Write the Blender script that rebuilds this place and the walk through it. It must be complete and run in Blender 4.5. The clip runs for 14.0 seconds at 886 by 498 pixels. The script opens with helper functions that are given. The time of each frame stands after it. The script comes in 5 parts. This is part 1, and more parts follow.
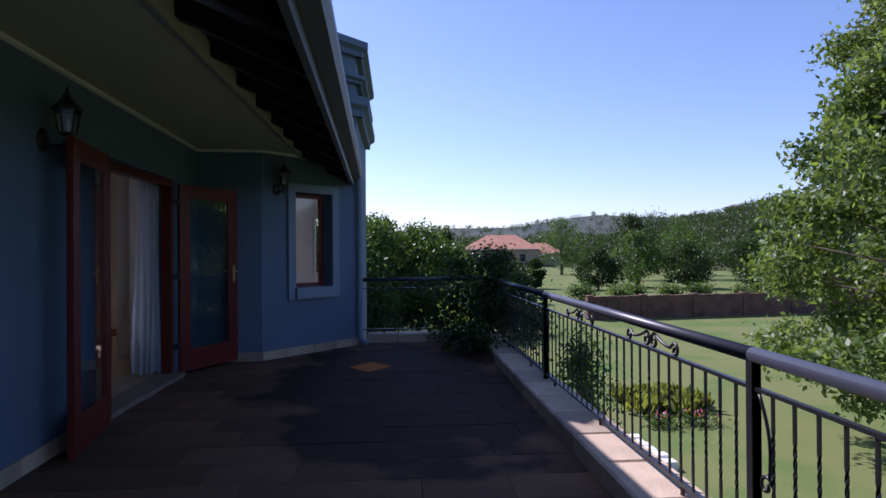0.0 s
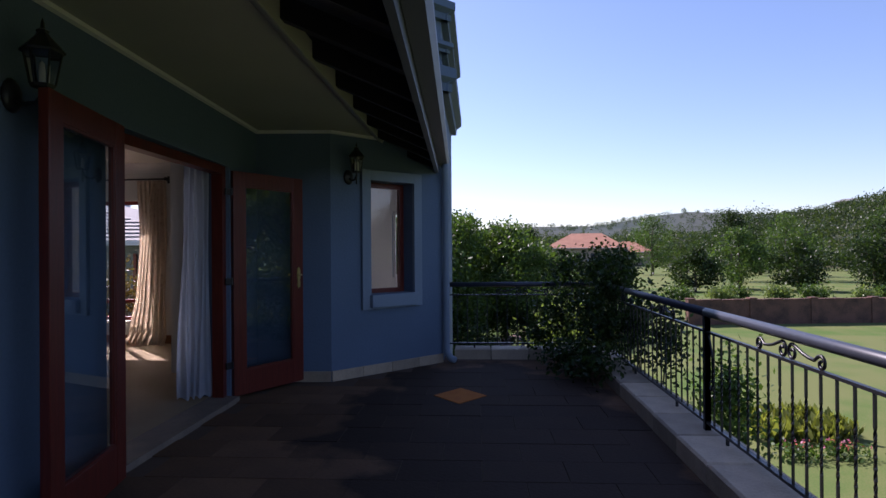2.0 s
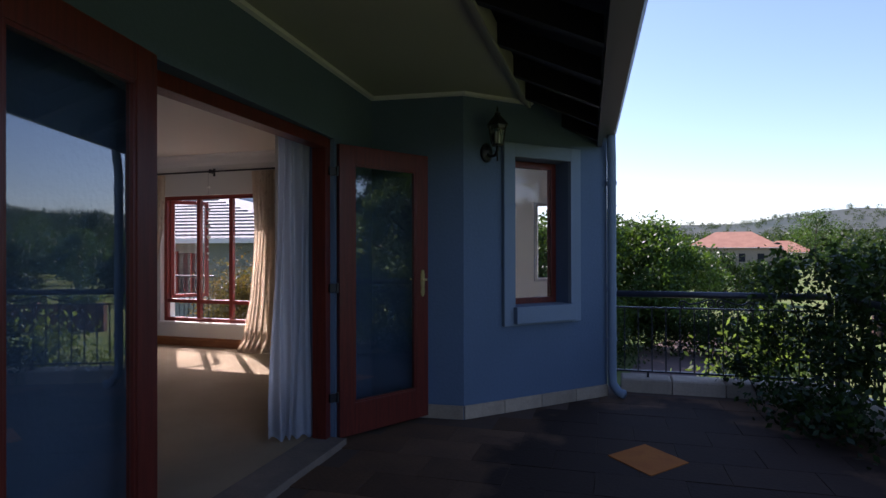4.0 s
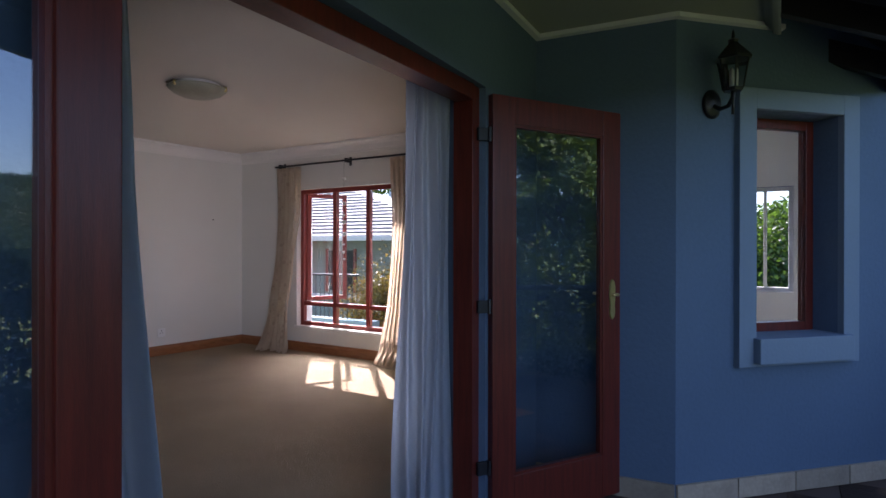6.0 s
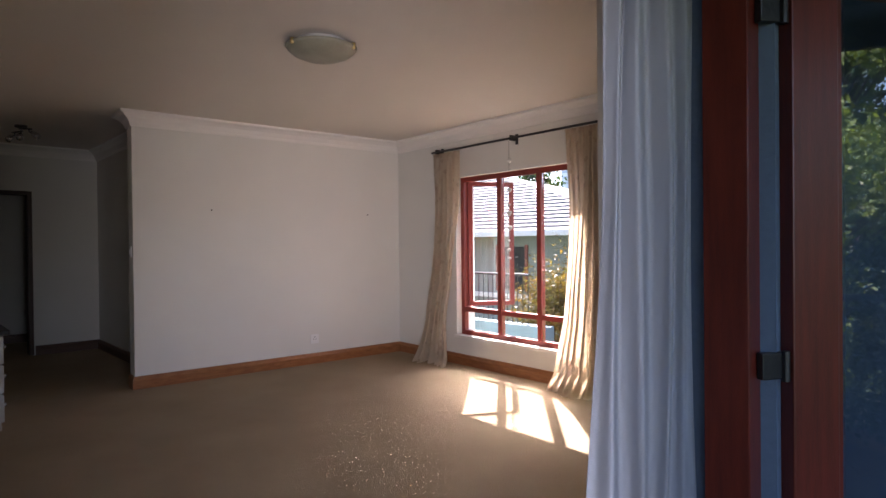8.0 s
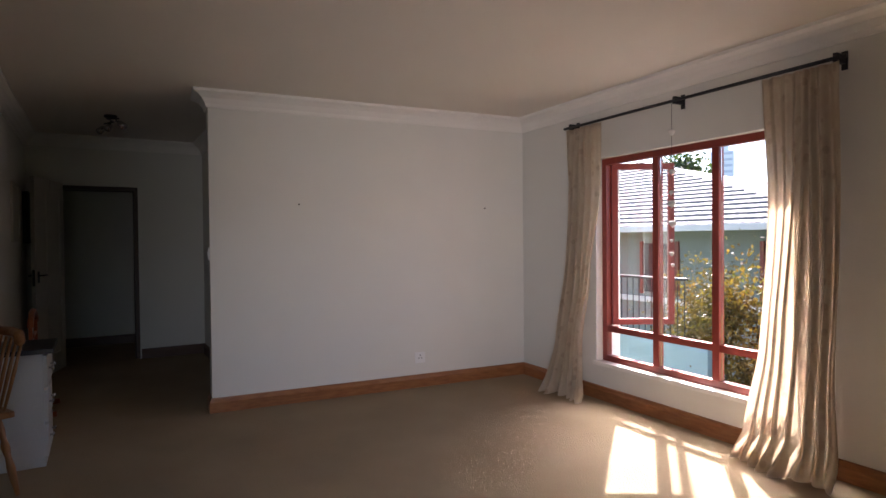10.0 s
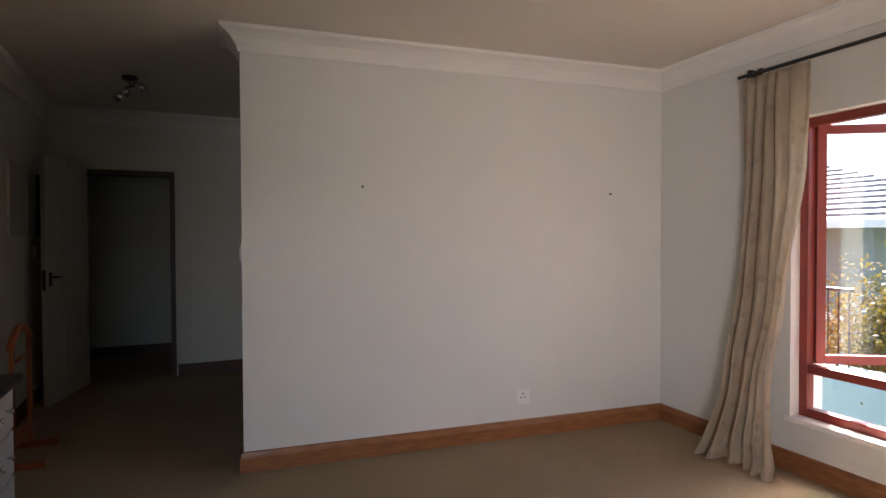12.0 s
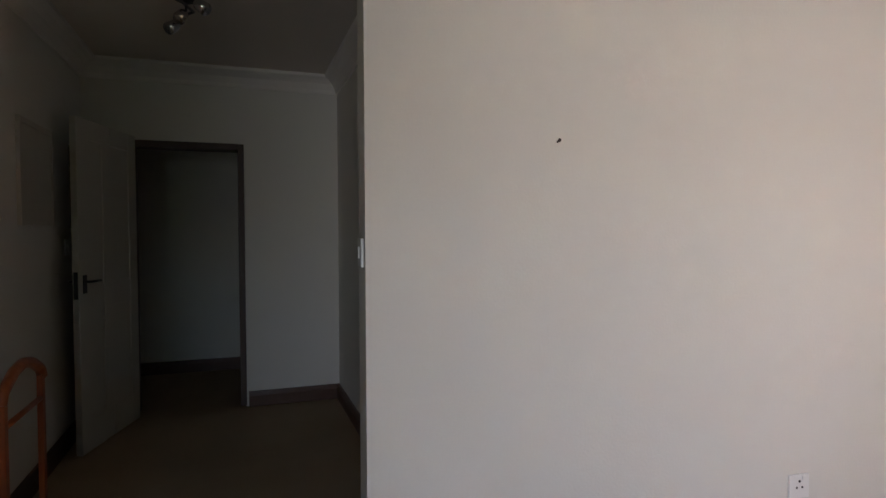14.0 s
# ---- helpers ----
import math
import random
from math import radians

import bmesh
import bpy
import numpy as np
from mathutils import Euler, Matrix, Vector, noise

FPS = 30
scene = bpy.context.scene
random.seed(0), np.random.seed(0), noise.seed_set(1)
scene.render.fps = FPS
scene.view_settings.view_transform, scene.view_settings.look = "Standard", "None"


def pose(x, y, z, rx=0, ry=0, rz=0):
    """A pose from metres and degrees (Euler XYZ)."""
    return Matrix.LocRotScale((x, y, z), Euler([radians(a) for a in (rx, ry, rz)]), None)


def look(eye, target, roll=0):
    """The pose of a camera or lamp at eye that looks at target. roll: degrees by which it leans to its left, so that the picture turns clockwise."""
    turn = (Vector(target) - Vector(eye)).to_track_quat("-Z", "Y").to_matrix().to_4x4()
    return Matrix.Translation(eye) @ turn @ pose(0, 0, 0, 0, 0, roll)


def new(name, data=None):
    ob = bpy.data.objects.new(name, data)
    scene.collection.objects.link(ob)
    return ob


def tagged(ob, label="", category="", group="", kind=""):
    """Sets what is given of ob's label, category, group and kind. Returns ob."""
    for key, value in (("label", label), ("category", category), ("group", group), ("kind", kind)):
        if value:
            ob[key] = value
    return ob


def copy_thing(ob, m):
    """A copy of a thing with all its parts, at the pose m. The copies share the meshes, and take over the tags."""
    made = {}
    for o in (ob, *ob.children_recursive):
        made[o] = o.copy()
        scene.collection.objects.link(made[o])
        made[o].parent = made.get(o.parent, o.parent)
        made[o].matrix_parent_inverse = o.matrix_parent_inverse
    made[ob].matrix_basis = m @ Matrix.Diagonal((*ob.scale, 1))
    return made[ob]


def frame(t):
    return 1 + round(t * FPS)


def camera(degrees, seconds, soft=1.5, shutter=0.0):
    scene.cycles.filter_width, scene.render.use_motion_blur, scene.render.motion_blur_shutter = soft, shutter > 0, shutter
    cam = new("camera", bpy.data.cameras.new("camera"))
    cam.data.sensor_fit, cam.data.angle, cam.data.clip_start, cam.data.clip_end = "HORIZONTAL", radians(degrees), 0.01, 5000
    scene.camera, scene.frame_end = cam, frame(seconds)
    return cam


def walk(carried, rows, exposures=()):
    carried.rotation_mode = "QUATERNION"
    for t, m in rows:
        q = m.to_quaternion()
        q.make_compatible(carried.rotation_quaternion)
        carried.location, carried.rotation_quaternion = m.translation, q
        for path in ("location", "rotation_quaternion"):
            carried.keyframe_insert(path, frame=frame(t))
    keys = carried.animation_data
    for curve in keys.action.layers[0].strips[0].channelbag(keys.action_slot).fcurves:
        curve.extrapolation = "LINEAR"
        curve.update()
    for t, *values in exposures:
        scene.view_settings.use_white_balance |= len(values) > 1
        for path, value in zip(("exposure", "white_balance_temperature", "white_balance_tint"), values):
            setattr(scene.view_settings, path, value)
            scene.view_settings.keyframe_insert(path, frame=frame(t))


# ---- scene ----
cam = camera(73.9, 14.0)
PATH = [
    (0, (0.351, 0.215, 1.309), (0.51, 2.208, 1.317), -0.4),
    (0.5, (0.355, 0.539, 1.311), (0.45, 2.537, 1.319), -0.5),
    (1, (0.324, 0.868, 1.318), (0.354, 2.868, 1.326), -0.5),
    (1.5, (0.275, 1.223, 1.32), (0.235, 3.222, 1.327), -0.5),
    (2, (0.217, 1.594, 1.32), (0.1, 3.591, 1.326), -0.4),
    (2.5, (0.136, 1.979, 1.312), (-0.079, 3.967, 1.319), -0.5),
    (3, (0.047, 2.343, 1.31), (-0.277, 4.317, 1.318), -0.4),
    (5.5, (-0.63, 3.979, 1.332), (-1.509, 5.775, 1.329), 0.1),
    (6, (-0.793, 4.251, 1.333), (-1.791, 5.984, 1.329), 0.1),
    (6.5, (-0.97, 4.514, 1.333), (-2.081, 6.177, 1.324), 0.1),
    (7, (-1.159, 4.765, 1.339), (-2.384, 6.346, 1.33), 0.1),
    (7.5, (-1.347, 5.032, 1.342), (-2.688, 6.515, 1.328), -0.2),
    (8, (-1.537, 5.267, 1.342), (-2.992, 6.639, 1.325), -0.6),
    (10.5, (-2.757, 6.292, 1.402), (-4.515, 7.244, 1.367), -0.4),
    (11, (-3.092, 6.403, 1.398), (-4.875, 7.309, 1.361), -0.3),
    (11.5, (-3.462, 6.489, 1.41), (-5.264, 7.356, 1.368), -0.3),
    (12, (-3.845, 6.564, 1.393), (-5.668, 7.386, 1.352), -0.2),
    (12.5, (-4.238, 6.599, 1.398), (-6.087, 7.361, 1.349), -0.2),
    (13, (-4.633, 6.577, 1.387), (-6.5, 7.294, 1.339), -0.2),
    (13.5, (-5.043, 6.539, 1.379), (-6.922, 7.219, 1.323), -0.2),
    (14, (-5.443, 6.496, 1.376), (-7.331, 7.153, 1.314), -0.2),
]

EXPOSURES = [(0.0, 0.52, 5750, 34), (3.0, 0.76, 6250, 33), (5.5, 1.45, 5850, 27), (6.5, 2.05, 6050, 27), (8.0, 2.45, 6600, 28),
             (10.5, 2.26, 6500, 24), (12.5, 2.72, 6750, 21), (14.0, 3.0, 6400, 20)]
walk(cam, [(t, look(eye, target, roll)) for t, eye, target, roll in PATH], EXPOSURES)

# ---- world and sun ----
SUN_DIR = Vector((-0.68, 0.79, 1.0)).normalized()
sky_world = bpy.data.worlds.new("sky")
scene.world = sky_world
sky_world.use_nodes = True
sky_nodes = sky_world.node_tree.nodes
sky = sky_nodes.new("ShaderNodeTexSky")
sky.sky_type = "NISHITA"
sky.sun_disc = False
sky.sun_elevation = math.asin(SUN_DIR.z)
sky.sun_rotation = math.atan2(SUN_DIR.x, SUN_DIR.y)
sky.air_density, sky.dust_density, sky.ozone_density = 1.0, 0.35, 3.0
sky_world.node_tree.links.new(sky.outputs[0], sky_nodes["Background"].inputs[0])
sky_nodes["Background"].inputs[1].default_value = 0.11
sun = new("sun", bpy.data.lights.new("sun", "SUN"))
sun.data.energy, sun.data.angle, sun.data.color = 5.0, radians(0.6), (1.0, 0.955, 0.88)
sun.matrix_world = look((0, 0, 30), Vector((0, 0, 30)) - SUN_DIR)
# added lamp in the open terrace doors: boosts the skylight on bedroom walls
for spot, aim, w, h, power in (((-2.10, 5.80, 1.15), (-7.2, 9.35, 1.35), 0.8, 1.6, 1.9),):
    win = new("doorway_fill_lamp", bpy.data.lights.new("doorway_fill_lamp", "AREA"))
    win.data.shape, win.data.size, win.data.size_y = "RECTANGLE", w, h
    win.data.spread = radians(68)
    win.data.energy, win.data.color = power, (0.95, 0.97, 1.0)
    win.matrix_world = look(spot, aim)


# ---- materials ----
def material(name, colour, rough=0.6, metal=0.0, second=None, scale=6.0, amount=0.35, bump=0.0, bump_scale=60.0,
             transmission=0.0, island=False, per_object=False, spec=0.5, stretch=(1, 1, 1)):
    m = bpy.data.materials.new(name)
    m.use_nodes = True
    nt = m.node_tree
    b = nt.nodes["Principled BSDF"]
    b.inputs["Roughness"].default_value = rough
    b.inputs["Metallic"].default_value = metal
    b.inputs["Specular IOR Level"].default_value = spec
    b.inputs["Transmission Weight"].default_value = transmission
    tc = nt.nodes.new("ShaderNodeTexCoord")
    mp = nt.nodes.new("ShaderNodeMapping")
    mp.inputs["Scale"].default_value = stretch
    nt.links.new(tc.outputs["Object"], mp.inputs[0])
    second = second or tuple(c * 0.72 for c in colour)
    big = nt.nodes.new("ShaderNodeTexNoise")
    big.inputs["Scale"].default_value = scale
    big.inputs["Detail"].default_value = 6
    fine = nt.nodes.new("ShaderNodeTexNoise")
    fine.inputs["Scale"].default_value = bump_scale
    fine.inputs["Detail"].default_value = 4
    nt.links.new(mp.outputs[0], big.inputs["Vector"])
    nt.links.new(mp.outputs[0], fine.inputs["Vector"])
    add = nt.nodes.new("ShaderNodeMath")
    add.operation = "MULTIPLY_ADD"
    nt.links.new(fine.outputs[0], add.inputs[0])
    add.inputs[1].default_value = 0.5
    nt.links.new(big.outputs[0], add.inputs[2])
    ramp = nt.nodes.new("ShaderNodeMapRange")
    ramp.inputs["From Min"].default_value, ramp.inputs["From Max"].default_value = 0.5, 1.0
    ramp.inputs["To Min"].default_value, ramp.inputs["To Max"].default_value = 0.0, amount * 2
    nt.links.new(add.outputs[0], ramp.inputs[0])
    mix = nt.nodes.new("ShaderNodeMix")
    mix.data_type = "RGBA"
    mix.inputs[6].default_value = (*colour, 1)
    mix.inputs[7].default_value = (*second, 1)
    nt.links.new(ramp.outputs[0], mix.inputs[0])
    out = mix.outputs[2]
    if island or per_object:
        hsv = nt.nodes.new("ShaderNodeHueSaturation")
        if island:
            src = nt.nodes.new("ShaderNodeNewGeometry").outputs["Random Per Island"]
        else:
            src = nt.nodes.new("ShaderNodeObjectInfo").outputs["Random"]
        rng = nt.nodes.new("ShaderNodeMapRange")
        rng.inputs["To Min"].default_value, rng.inputs["To Max"].default_value = (0.55, 1.5) if island else (0.74, 1.24)
        nt.links.new(src, rng.inputs[0])
        nt.links.new(rng.outputs[0], hsv.inputs["Value"])
        nt.links.new(out, hsv.inputs["Color"])
        out = hsv.outputs[0]
    nt.links.new(out, b.inputs["Base Color"])
    if bump:
        bn = nt.nodes.new("ShaderNodeBump")
        bn.inputs["Strength"].default_value = bump
        bn.inputs["Distance"].default_value = 0.01
        nt.links.new(fine.outputs[0], bn.inputs["Height"])
        nt.links.new(bn.outputs[0], b.inputs["Normal"])
    return m


def leaf_material(name, colour, second, scale=0.6):
    m = material(name, colour, 0.45, 0, second, scale, 0.5, island=True, spec=0.3)
    nt = m.node_tree
    b = nt.nodes["Principled BSDF"]
    tr = nt.nodes.new("ShaderNodeBsdfTranslucent")
    src = b.inputs["Base Color"].links[0].from_socket
    warm = nt.nodes.new("ShaderNodeMix")
    warm.data_type, warm.blend_type = "RGBA", "MULTIPLY"
    warm.inputs[0].default_value = 1.0
    warm.inputs[7].default_value = (1.5, 1.5, 0.6, 1)
    nt.links.new(src, warm.inputs[6])
    nt.links.new(warm.outputs[2], tr.inputs[0])
    mixer = nt.nodes.new("ShaderNodeMixShader")
    mixer.inputs[0].default_value = 0.4
    nt.links.new(b.outputs[0], mixer.inputs[1])
    nt.links.new(tr.outputs[0], mixer.inputs[2])
    nt.links.new(mixer.outputs[0], nt.nodes["Material Output"].inputs[0])
    return m


def glass_material(name, tint=(1, 1, 1), rough=0.0):
    m = bpy.data.materials.new(name)
    m.use_nodes = True
    b = m.node_tree.nodes["Principled BSDF"]
    b.inputs["Base Color"].default_value = (*tint, 1)
    b.inputs["Roughness"].default_value = rough
    b.inputs["Transmission Weight"].default_value = 1.0
    b.inputs["IOR"].default_value = 1.45
    return m


M_OUT = material("blue_grey_wall_paint", (0.115, 0.17, 0.245), 0.75, second=(0.09, 0.135, 0.195), scale=1.2, amount=0.4, bump=0.35, bump_scale=45)
M_OUT_TRIM = material("pale_blue_trim_paint", (0.20, 0.26, 0.32), 0.7, scale=2, amount=0.15, bump=0.15, bump_scale=60)
M_IN = material("cream_wall_paint", (0.72, 0.71, 0.665), 0.8, second=(0.67, 0.66, 0.615), scale=1.0, amount=0.35, bump=0.08, bump_scale=90)
M_CEIL = material("ceiling_paint", (0.70, 0.65, 0.58), 0.85, second=(0.65, 0.60, 0.53), scale=0.9, amount=0.3)
M_CORNICE = material("white_plaster", (0.80, 0.78, 0.74), 0.7, scale=2, amount=0.1)
M_CARPET = material("beige_carpet", (0.43, 0.33, 0.215), 0.95, second=(0.33, 0.25, 0.16), scale=1.6, amount=0.4, bump=0.9, bump_scale=160, spec=0.1)
def add_ribs(m, scale, strength):
    """Fine woven ribs pressed into the surface."""
    nt = m.node_tree
    b = nt.nodes["Principled BSDF"]
    geo = nt.nodes.new("ShaderNodeNewGeometry")
    wv = nt.nodes.new("ShaderNodeTexWave")
    wv.wave_type, wv.bands_direction = "BANDS", "DIAGONAL"
    wv.inputs["Scale"].default_value = scale
    wv.inputs["Distortion"].default_value, wv.inputs["Detail"].default_value, wv.inputs["Detail Scale"].default_value = 6.0, 3.0, 0.6
    nt.links.new(geo.outputs["Position"], wv.inputs["Vector"])
    bn = nt.nodes.new("ShaderNodeBump")
    bn.inputs["Strength"].default_value, bn.inputs["Distance"].default_value = strength, 0.006
    nt.links.new(wv.outputs["Fac"], bn.inputs["Height"])
    nt.links.new(b.inputs["Normal"].links[0].from_socket, bn.inputs["Normal"])
    nt.links.new(bn.outputs[0], b.inputs["Normal"])
    src = b.inputs["Base Color"].links[0].from_socket
    mx = nt.nodes.new("ShaderNodeMix")
    mx.data_type, mx.blend_type = "RGBA", "MULTIPLY"
    mx.inputs[0].default_value = 0.10
    nt.links.new(src, mx.inputs[6])
    nt.links.new(wv.outputs["Color"], mx.inputs[7])
    nt.links.new(mx.outputs[2], b.inputs["Base Color"])


M_CARPET.name = "beige_ribbed_carpet"
add_ribs(M_CARPET, 55.0, 0.3)
M_SKIRT = material("varnished_wood", (0.36, 0.15, 0.055), 0.35, second=(0.22, 0.08, 0.03), scale=3, amount=0.5, bump_scale=40, stretch=(3, 3, 20))
M_MAHOG = material("red_mahogany", (0.165, 0.025, 0.014), 0.36, second=(0.085, 0.014, 0.009), scale=3, amount=0.5, bump=0.1, bump_scale=30, stretch=(18, 18, 1.2))
M_WINRED = material("red_painted_frame", (0.28, 0.045, 0.03), 0.4, second=(0.16, 0.025, 0.02), scale=4, amount=0.3, bump_scale=40)
M_DARKWOOD = material("dark_stained_timber", (0.014, 0.010, 0.009), 0.6, scale=4, amount=0.4, bump=0.3, bump_scale=30, stretch=(2, 12, 12))
M_FASCIA = material("grey_fascia_paint", (0.12, 0.135, 0.16), 0.5, scale=2, amount=0.2)
M_SLAB = material("brown_paving", (0.18, 0.098, 0.052), 0.85, second=(0.115, 0.066, 0.040), scale=2.2, amount=0.5, bump=0.4, bump_scale=40, per_object=True, spec=0.15)
def add_dark_patch(m, cx, cy, rx, ry, colour):
    """A dark patch with a ragged edge on the paving."""
    nt = m.node_tree
    b = nt.nodes["Principled BSDF"]
    src = b.inputs["Base Color"].links[0].from_socket
    geo = nt.nodes.new("ShaderNodeNewGeometry")
    mp = nt.nodes.new("ShaderNodeMapping")
    mp.vector_type = "TEXTURE"
    mp.inputs["Location"].default_value = (cx, cy, 0)
    mp.inputs["Rotation"].default_value = (0, 0, 0.12)
    mp.inputs["Scale"].default_value = (rx, ry, 1)
    nt.links.new(geo.outputs["Position"], mp.inputs[0])
    ln = nt.nodes.new("ShaderNodeVectorMath")
    ln.operation = "LENGTH"
    nt.links.new(mp.outputs[0], ln.inputs[0])
    nz = nt.nodes.new("ShaderNodeTexNoise")
    nz.inputs["Scale"].default_value, nz.inputs["Detail"].default_value = 1.3, 5
    nt.links.new(geo.outputs["Position"], nz.inputs["Vector"])
    ad = nt.nodes.new("ShaderNodeMath")
    ad.operation = "MULTIPLY_ADD"
    ad.inputs[1].default_value = 1.3
    nt.links.new(nz.outputs[0], ad.inputs[0])
    nt.links.new(ln.outputs["Value"], ad.inputs[2])
    rg = nt.nodes.new("ShaderNodeMapRange")
    rg.inputs["From Min"].default_value, rg.inputs["From Max"].default_value = 1.55, 1.66
    rg.inputs["To Min"].default_value, rg.inputs["To Max"].default_value = 0.85, 0.0
    nt.links.new(ad.outputs[0], rg.inputs[0])
    mx = nt.nodes.new("ShaderNodeMix")
    mx.data_type = "RGBA"
    mx.inputs[7].default_value = (*colour, 1)
    nt.links.new(rg.outputs[0], mx.inputs[0])
    nt.links.new(src, mx.inputs[6])
    nt.links.new(mx.outputs[2], b.inputs["Base Color"])


add_dark_patch(M_SLAB, 0.35, 6.1, 1.25, 2.5, (0.030, 0.021, 0.016))
M_SILL = material("worn_sill_stone", (0.24, 0.18, 0.13), 0.8, second=(0.16, 0.12, 0.09), scale=6, amount=0.5, bump=0.3, bump_scale=50)
M_STONE = material("sandstone", (0.50, 0.39, 0.27), 0.75, second=(0.34, 0.26, 0.18), scale=5, amount=0.45, bump=0.4, bump_scale=50, per_object=True)
M_GROUT = material("grey_mortar", (0.110, 0.066, 0.041), 0.9, scale=8, amount=0.3)
M_TERRA = material("terracotta", (0.52, 0.17, 0.035), 0.85, second=(0.40, 0.12, 0.03), scale=9, amount=0.4, spec=0.1)
M_IRON = material("black_iron", (0.016, 0.016, 0.019), 0.38, 0.0, scale=20, amount=0.4, bump=0.15, bump_scale=80)
M_RAIL = material("dark_blue_iron_rail", (0.034, 0.038, 0.052), 0.42, 0.0, scale=15, amount=0.3)
M_GLASS = glass_material("clear_glass")
M_DOORGLASS = glass_material("toughened_door_glass", (0.80, 0.87, 0.89))
M_DOORGLASS.node_tree.nodes["Principled BSDF"].inputs["IOR"].default_value = 1.85
M_LAWN = material("lawn", (0.060, 0.135, 0.026), 0.95, second=(0.145, 0.165, 0.058), scale=0.35, amount=0.85, bump=0.8, bump_scale=25, spec=0.1)
M_LEAF = leaf_material("green_leaves", (0.070, 0.125, 0.030), (0.045, 0.088, 0.022))
M_LEAF_DARK = leaf_material("dark_leaves", (0.035, 0.062, 0.016), (0.022, 0.045, 0.014))
M_CEIL_OUT = material("weathered_ceiling_boards", (0.46, 0.46, 0.37), 0.85, second=(0.40, 0.40, 0.32), scale=1.2, amount=0.4)
M_LEAF_FAR = leaf_material("far_leaves", (0.045, 0.070, 0.024), (0.03, 0.052, 0.022), 0.02)
M_LEAF_GOLD = leaf_material("golden_leaves", (0.20, 0.098, 0.038), (0.085, 0.10, 0.028), 1.5)
M_BARK = material("bark", (0.10, 0.075, 0.055), 0.9, scale=8, amount=0.5, bump=0.8, bump_scale=30)
M_SHEER = material("pale_lining_fabric", (0.54, 0.58, 0.64), 0.9, second=(0.47, 0.51, 0.57), scale=4, amount=0.2, bump_scale=120, spec=0.1)
M_CURTAIN = material("beige_silk", (0.76, 0.68, 0.55), 0.45, second=(0.64, 0.50, 0.38), scale=13, amount=0.35, bump_scale=60, spec=0.3, stretch=(1, 1, 0.5))


def add_motifs(m, scale, reach, colour):
    """Small scattered leaf motifs woven into cloth."""
    nt = m.node_tree
    b = nt.nodes["Principled BSDF"]
    src = b.inputs["Base Color"].links[0].from_socket
    tc = nt.nodes.new("ShaderNodeTexCoord")
    mp = nt.nodes.new("ShaderNodeMapping")
    mp.inputs["Scale"].default_value = (1.0, 0.5, 0.6)
    mp.inputs["Rotation"].default_value = (0.0, 0.5, 0.0)
    nt.links.new(tc.outputs["Object"], mp.inputs[0])
    vo = nt.nodes.new("ShaderNodeTexVoronoi")
    vo.inputs["Scale"].default_value = scale
    nt.links.new(mp.outputs[0], vo.inputs["Vector"])
    rg = nt.nodes.new("ShaderNodeMapRange")
    rg.inputs["From Min"].default_value, rg.inputs["From Max"].default_value = reach, reach + 0.08
    rg.inputs["To Min"].default_value, rg.inputs["To Max"].default_value = 0.32, 0.0
    nt.links.new(vo.outputs["Distance"], rg.inputs[0])
    mx = nt.nodes.new("ShaderNodeMix")
    mx.data_type = "RGBA"
    mx.inputs[7].default_value = (*colour, 1)
    nt.links.new(rg.outputs[0], mx.inputs[0])
    nt.links.new(src, mx.inputs[6])
    nt.links.new(mx.outputs[2], b.inputs["Base Color"])


add_motifs(M_CURTAIN, 17.0, 0.20, (0.40, 0.27, 0.18))


def add_translucent(m, amount):
    """Let part of the light through thin cloth."""
    nt = m.node_tree
    b = nt.nodes["Principled BSDF"]
    tr = nt.nodes.new("ShaderNodeBsdfTranslucent")
    nt.links.new(b.inputs["Base Color"].links[0].from_socket, tr.inputs[0])
    mixer = nt.nodes.new("ShaderNodeMixShader")
    mixer.inputs[0].default_value = amount
    nt.links.new(b.outputs[0], mixer.inputs[1])
    nt.links.new(tr.outputs[0], mixer.inputs[2])
    nt.links.new(mixer.outputs[0], nt.nodes["Material Output"].inputs[0])


add_translucent(M_CURTAIN, 0.3)
add_translucent(M_SHEER, 0.3)
M_WHITE = material("white_plastic", (0.78, 0.78, 0.77), 0.35, scale=2, amount=0.05)
M_BRASS = material("polished_brass", (0.90, 0.72, 0.34), 0.34, 1.0, scale=9, amount=0.3)
M_DARK = material("dark_void", (0.02, 0.02, 0.02), 0.8)
M_ROOFTILE = material("grey_roof_tile", (0.25, 0.24, 0.23), 0.75, second=(0.17, 0.165, 0.16), scale=3, amount=0.5, bump_scale=30)
M_REDROOF = material("terracotta_roof", (0.46, 0.22, 0.13), 0.8, second=(0.34, 0.15, 0.09), scale=0.6, amount=0.5, bump_scale=6)
M_BRICKWALL = material("brown_brickwork", (0.055, 0.034, 0.028), 0.9, second=(0.17, 0.085, 0.06), scale=1.4, amount=0.7, bump=0.5, bump_scale=14)
M_DOORWHITE = material("cream_door_paint", (0.55, 0.52, 0.46), 0.45, scale=2, amount=0.12)


# ---- mesh helpers ----
def mesh_from(bm, name, mats):
    me = bpy.data.meshes.new(name)
    bm.normal_update()
    bm.to_mesh(me)
    bm.free()
    for m in (mats if isinstance(mats, (list, tuple)) else [mats]):
        me.materials.append(m)
    return me


def smooth(me, on=True):
    me.polygons.foreach_set("use_smooth", [on] * len(me.polygons))
    return me


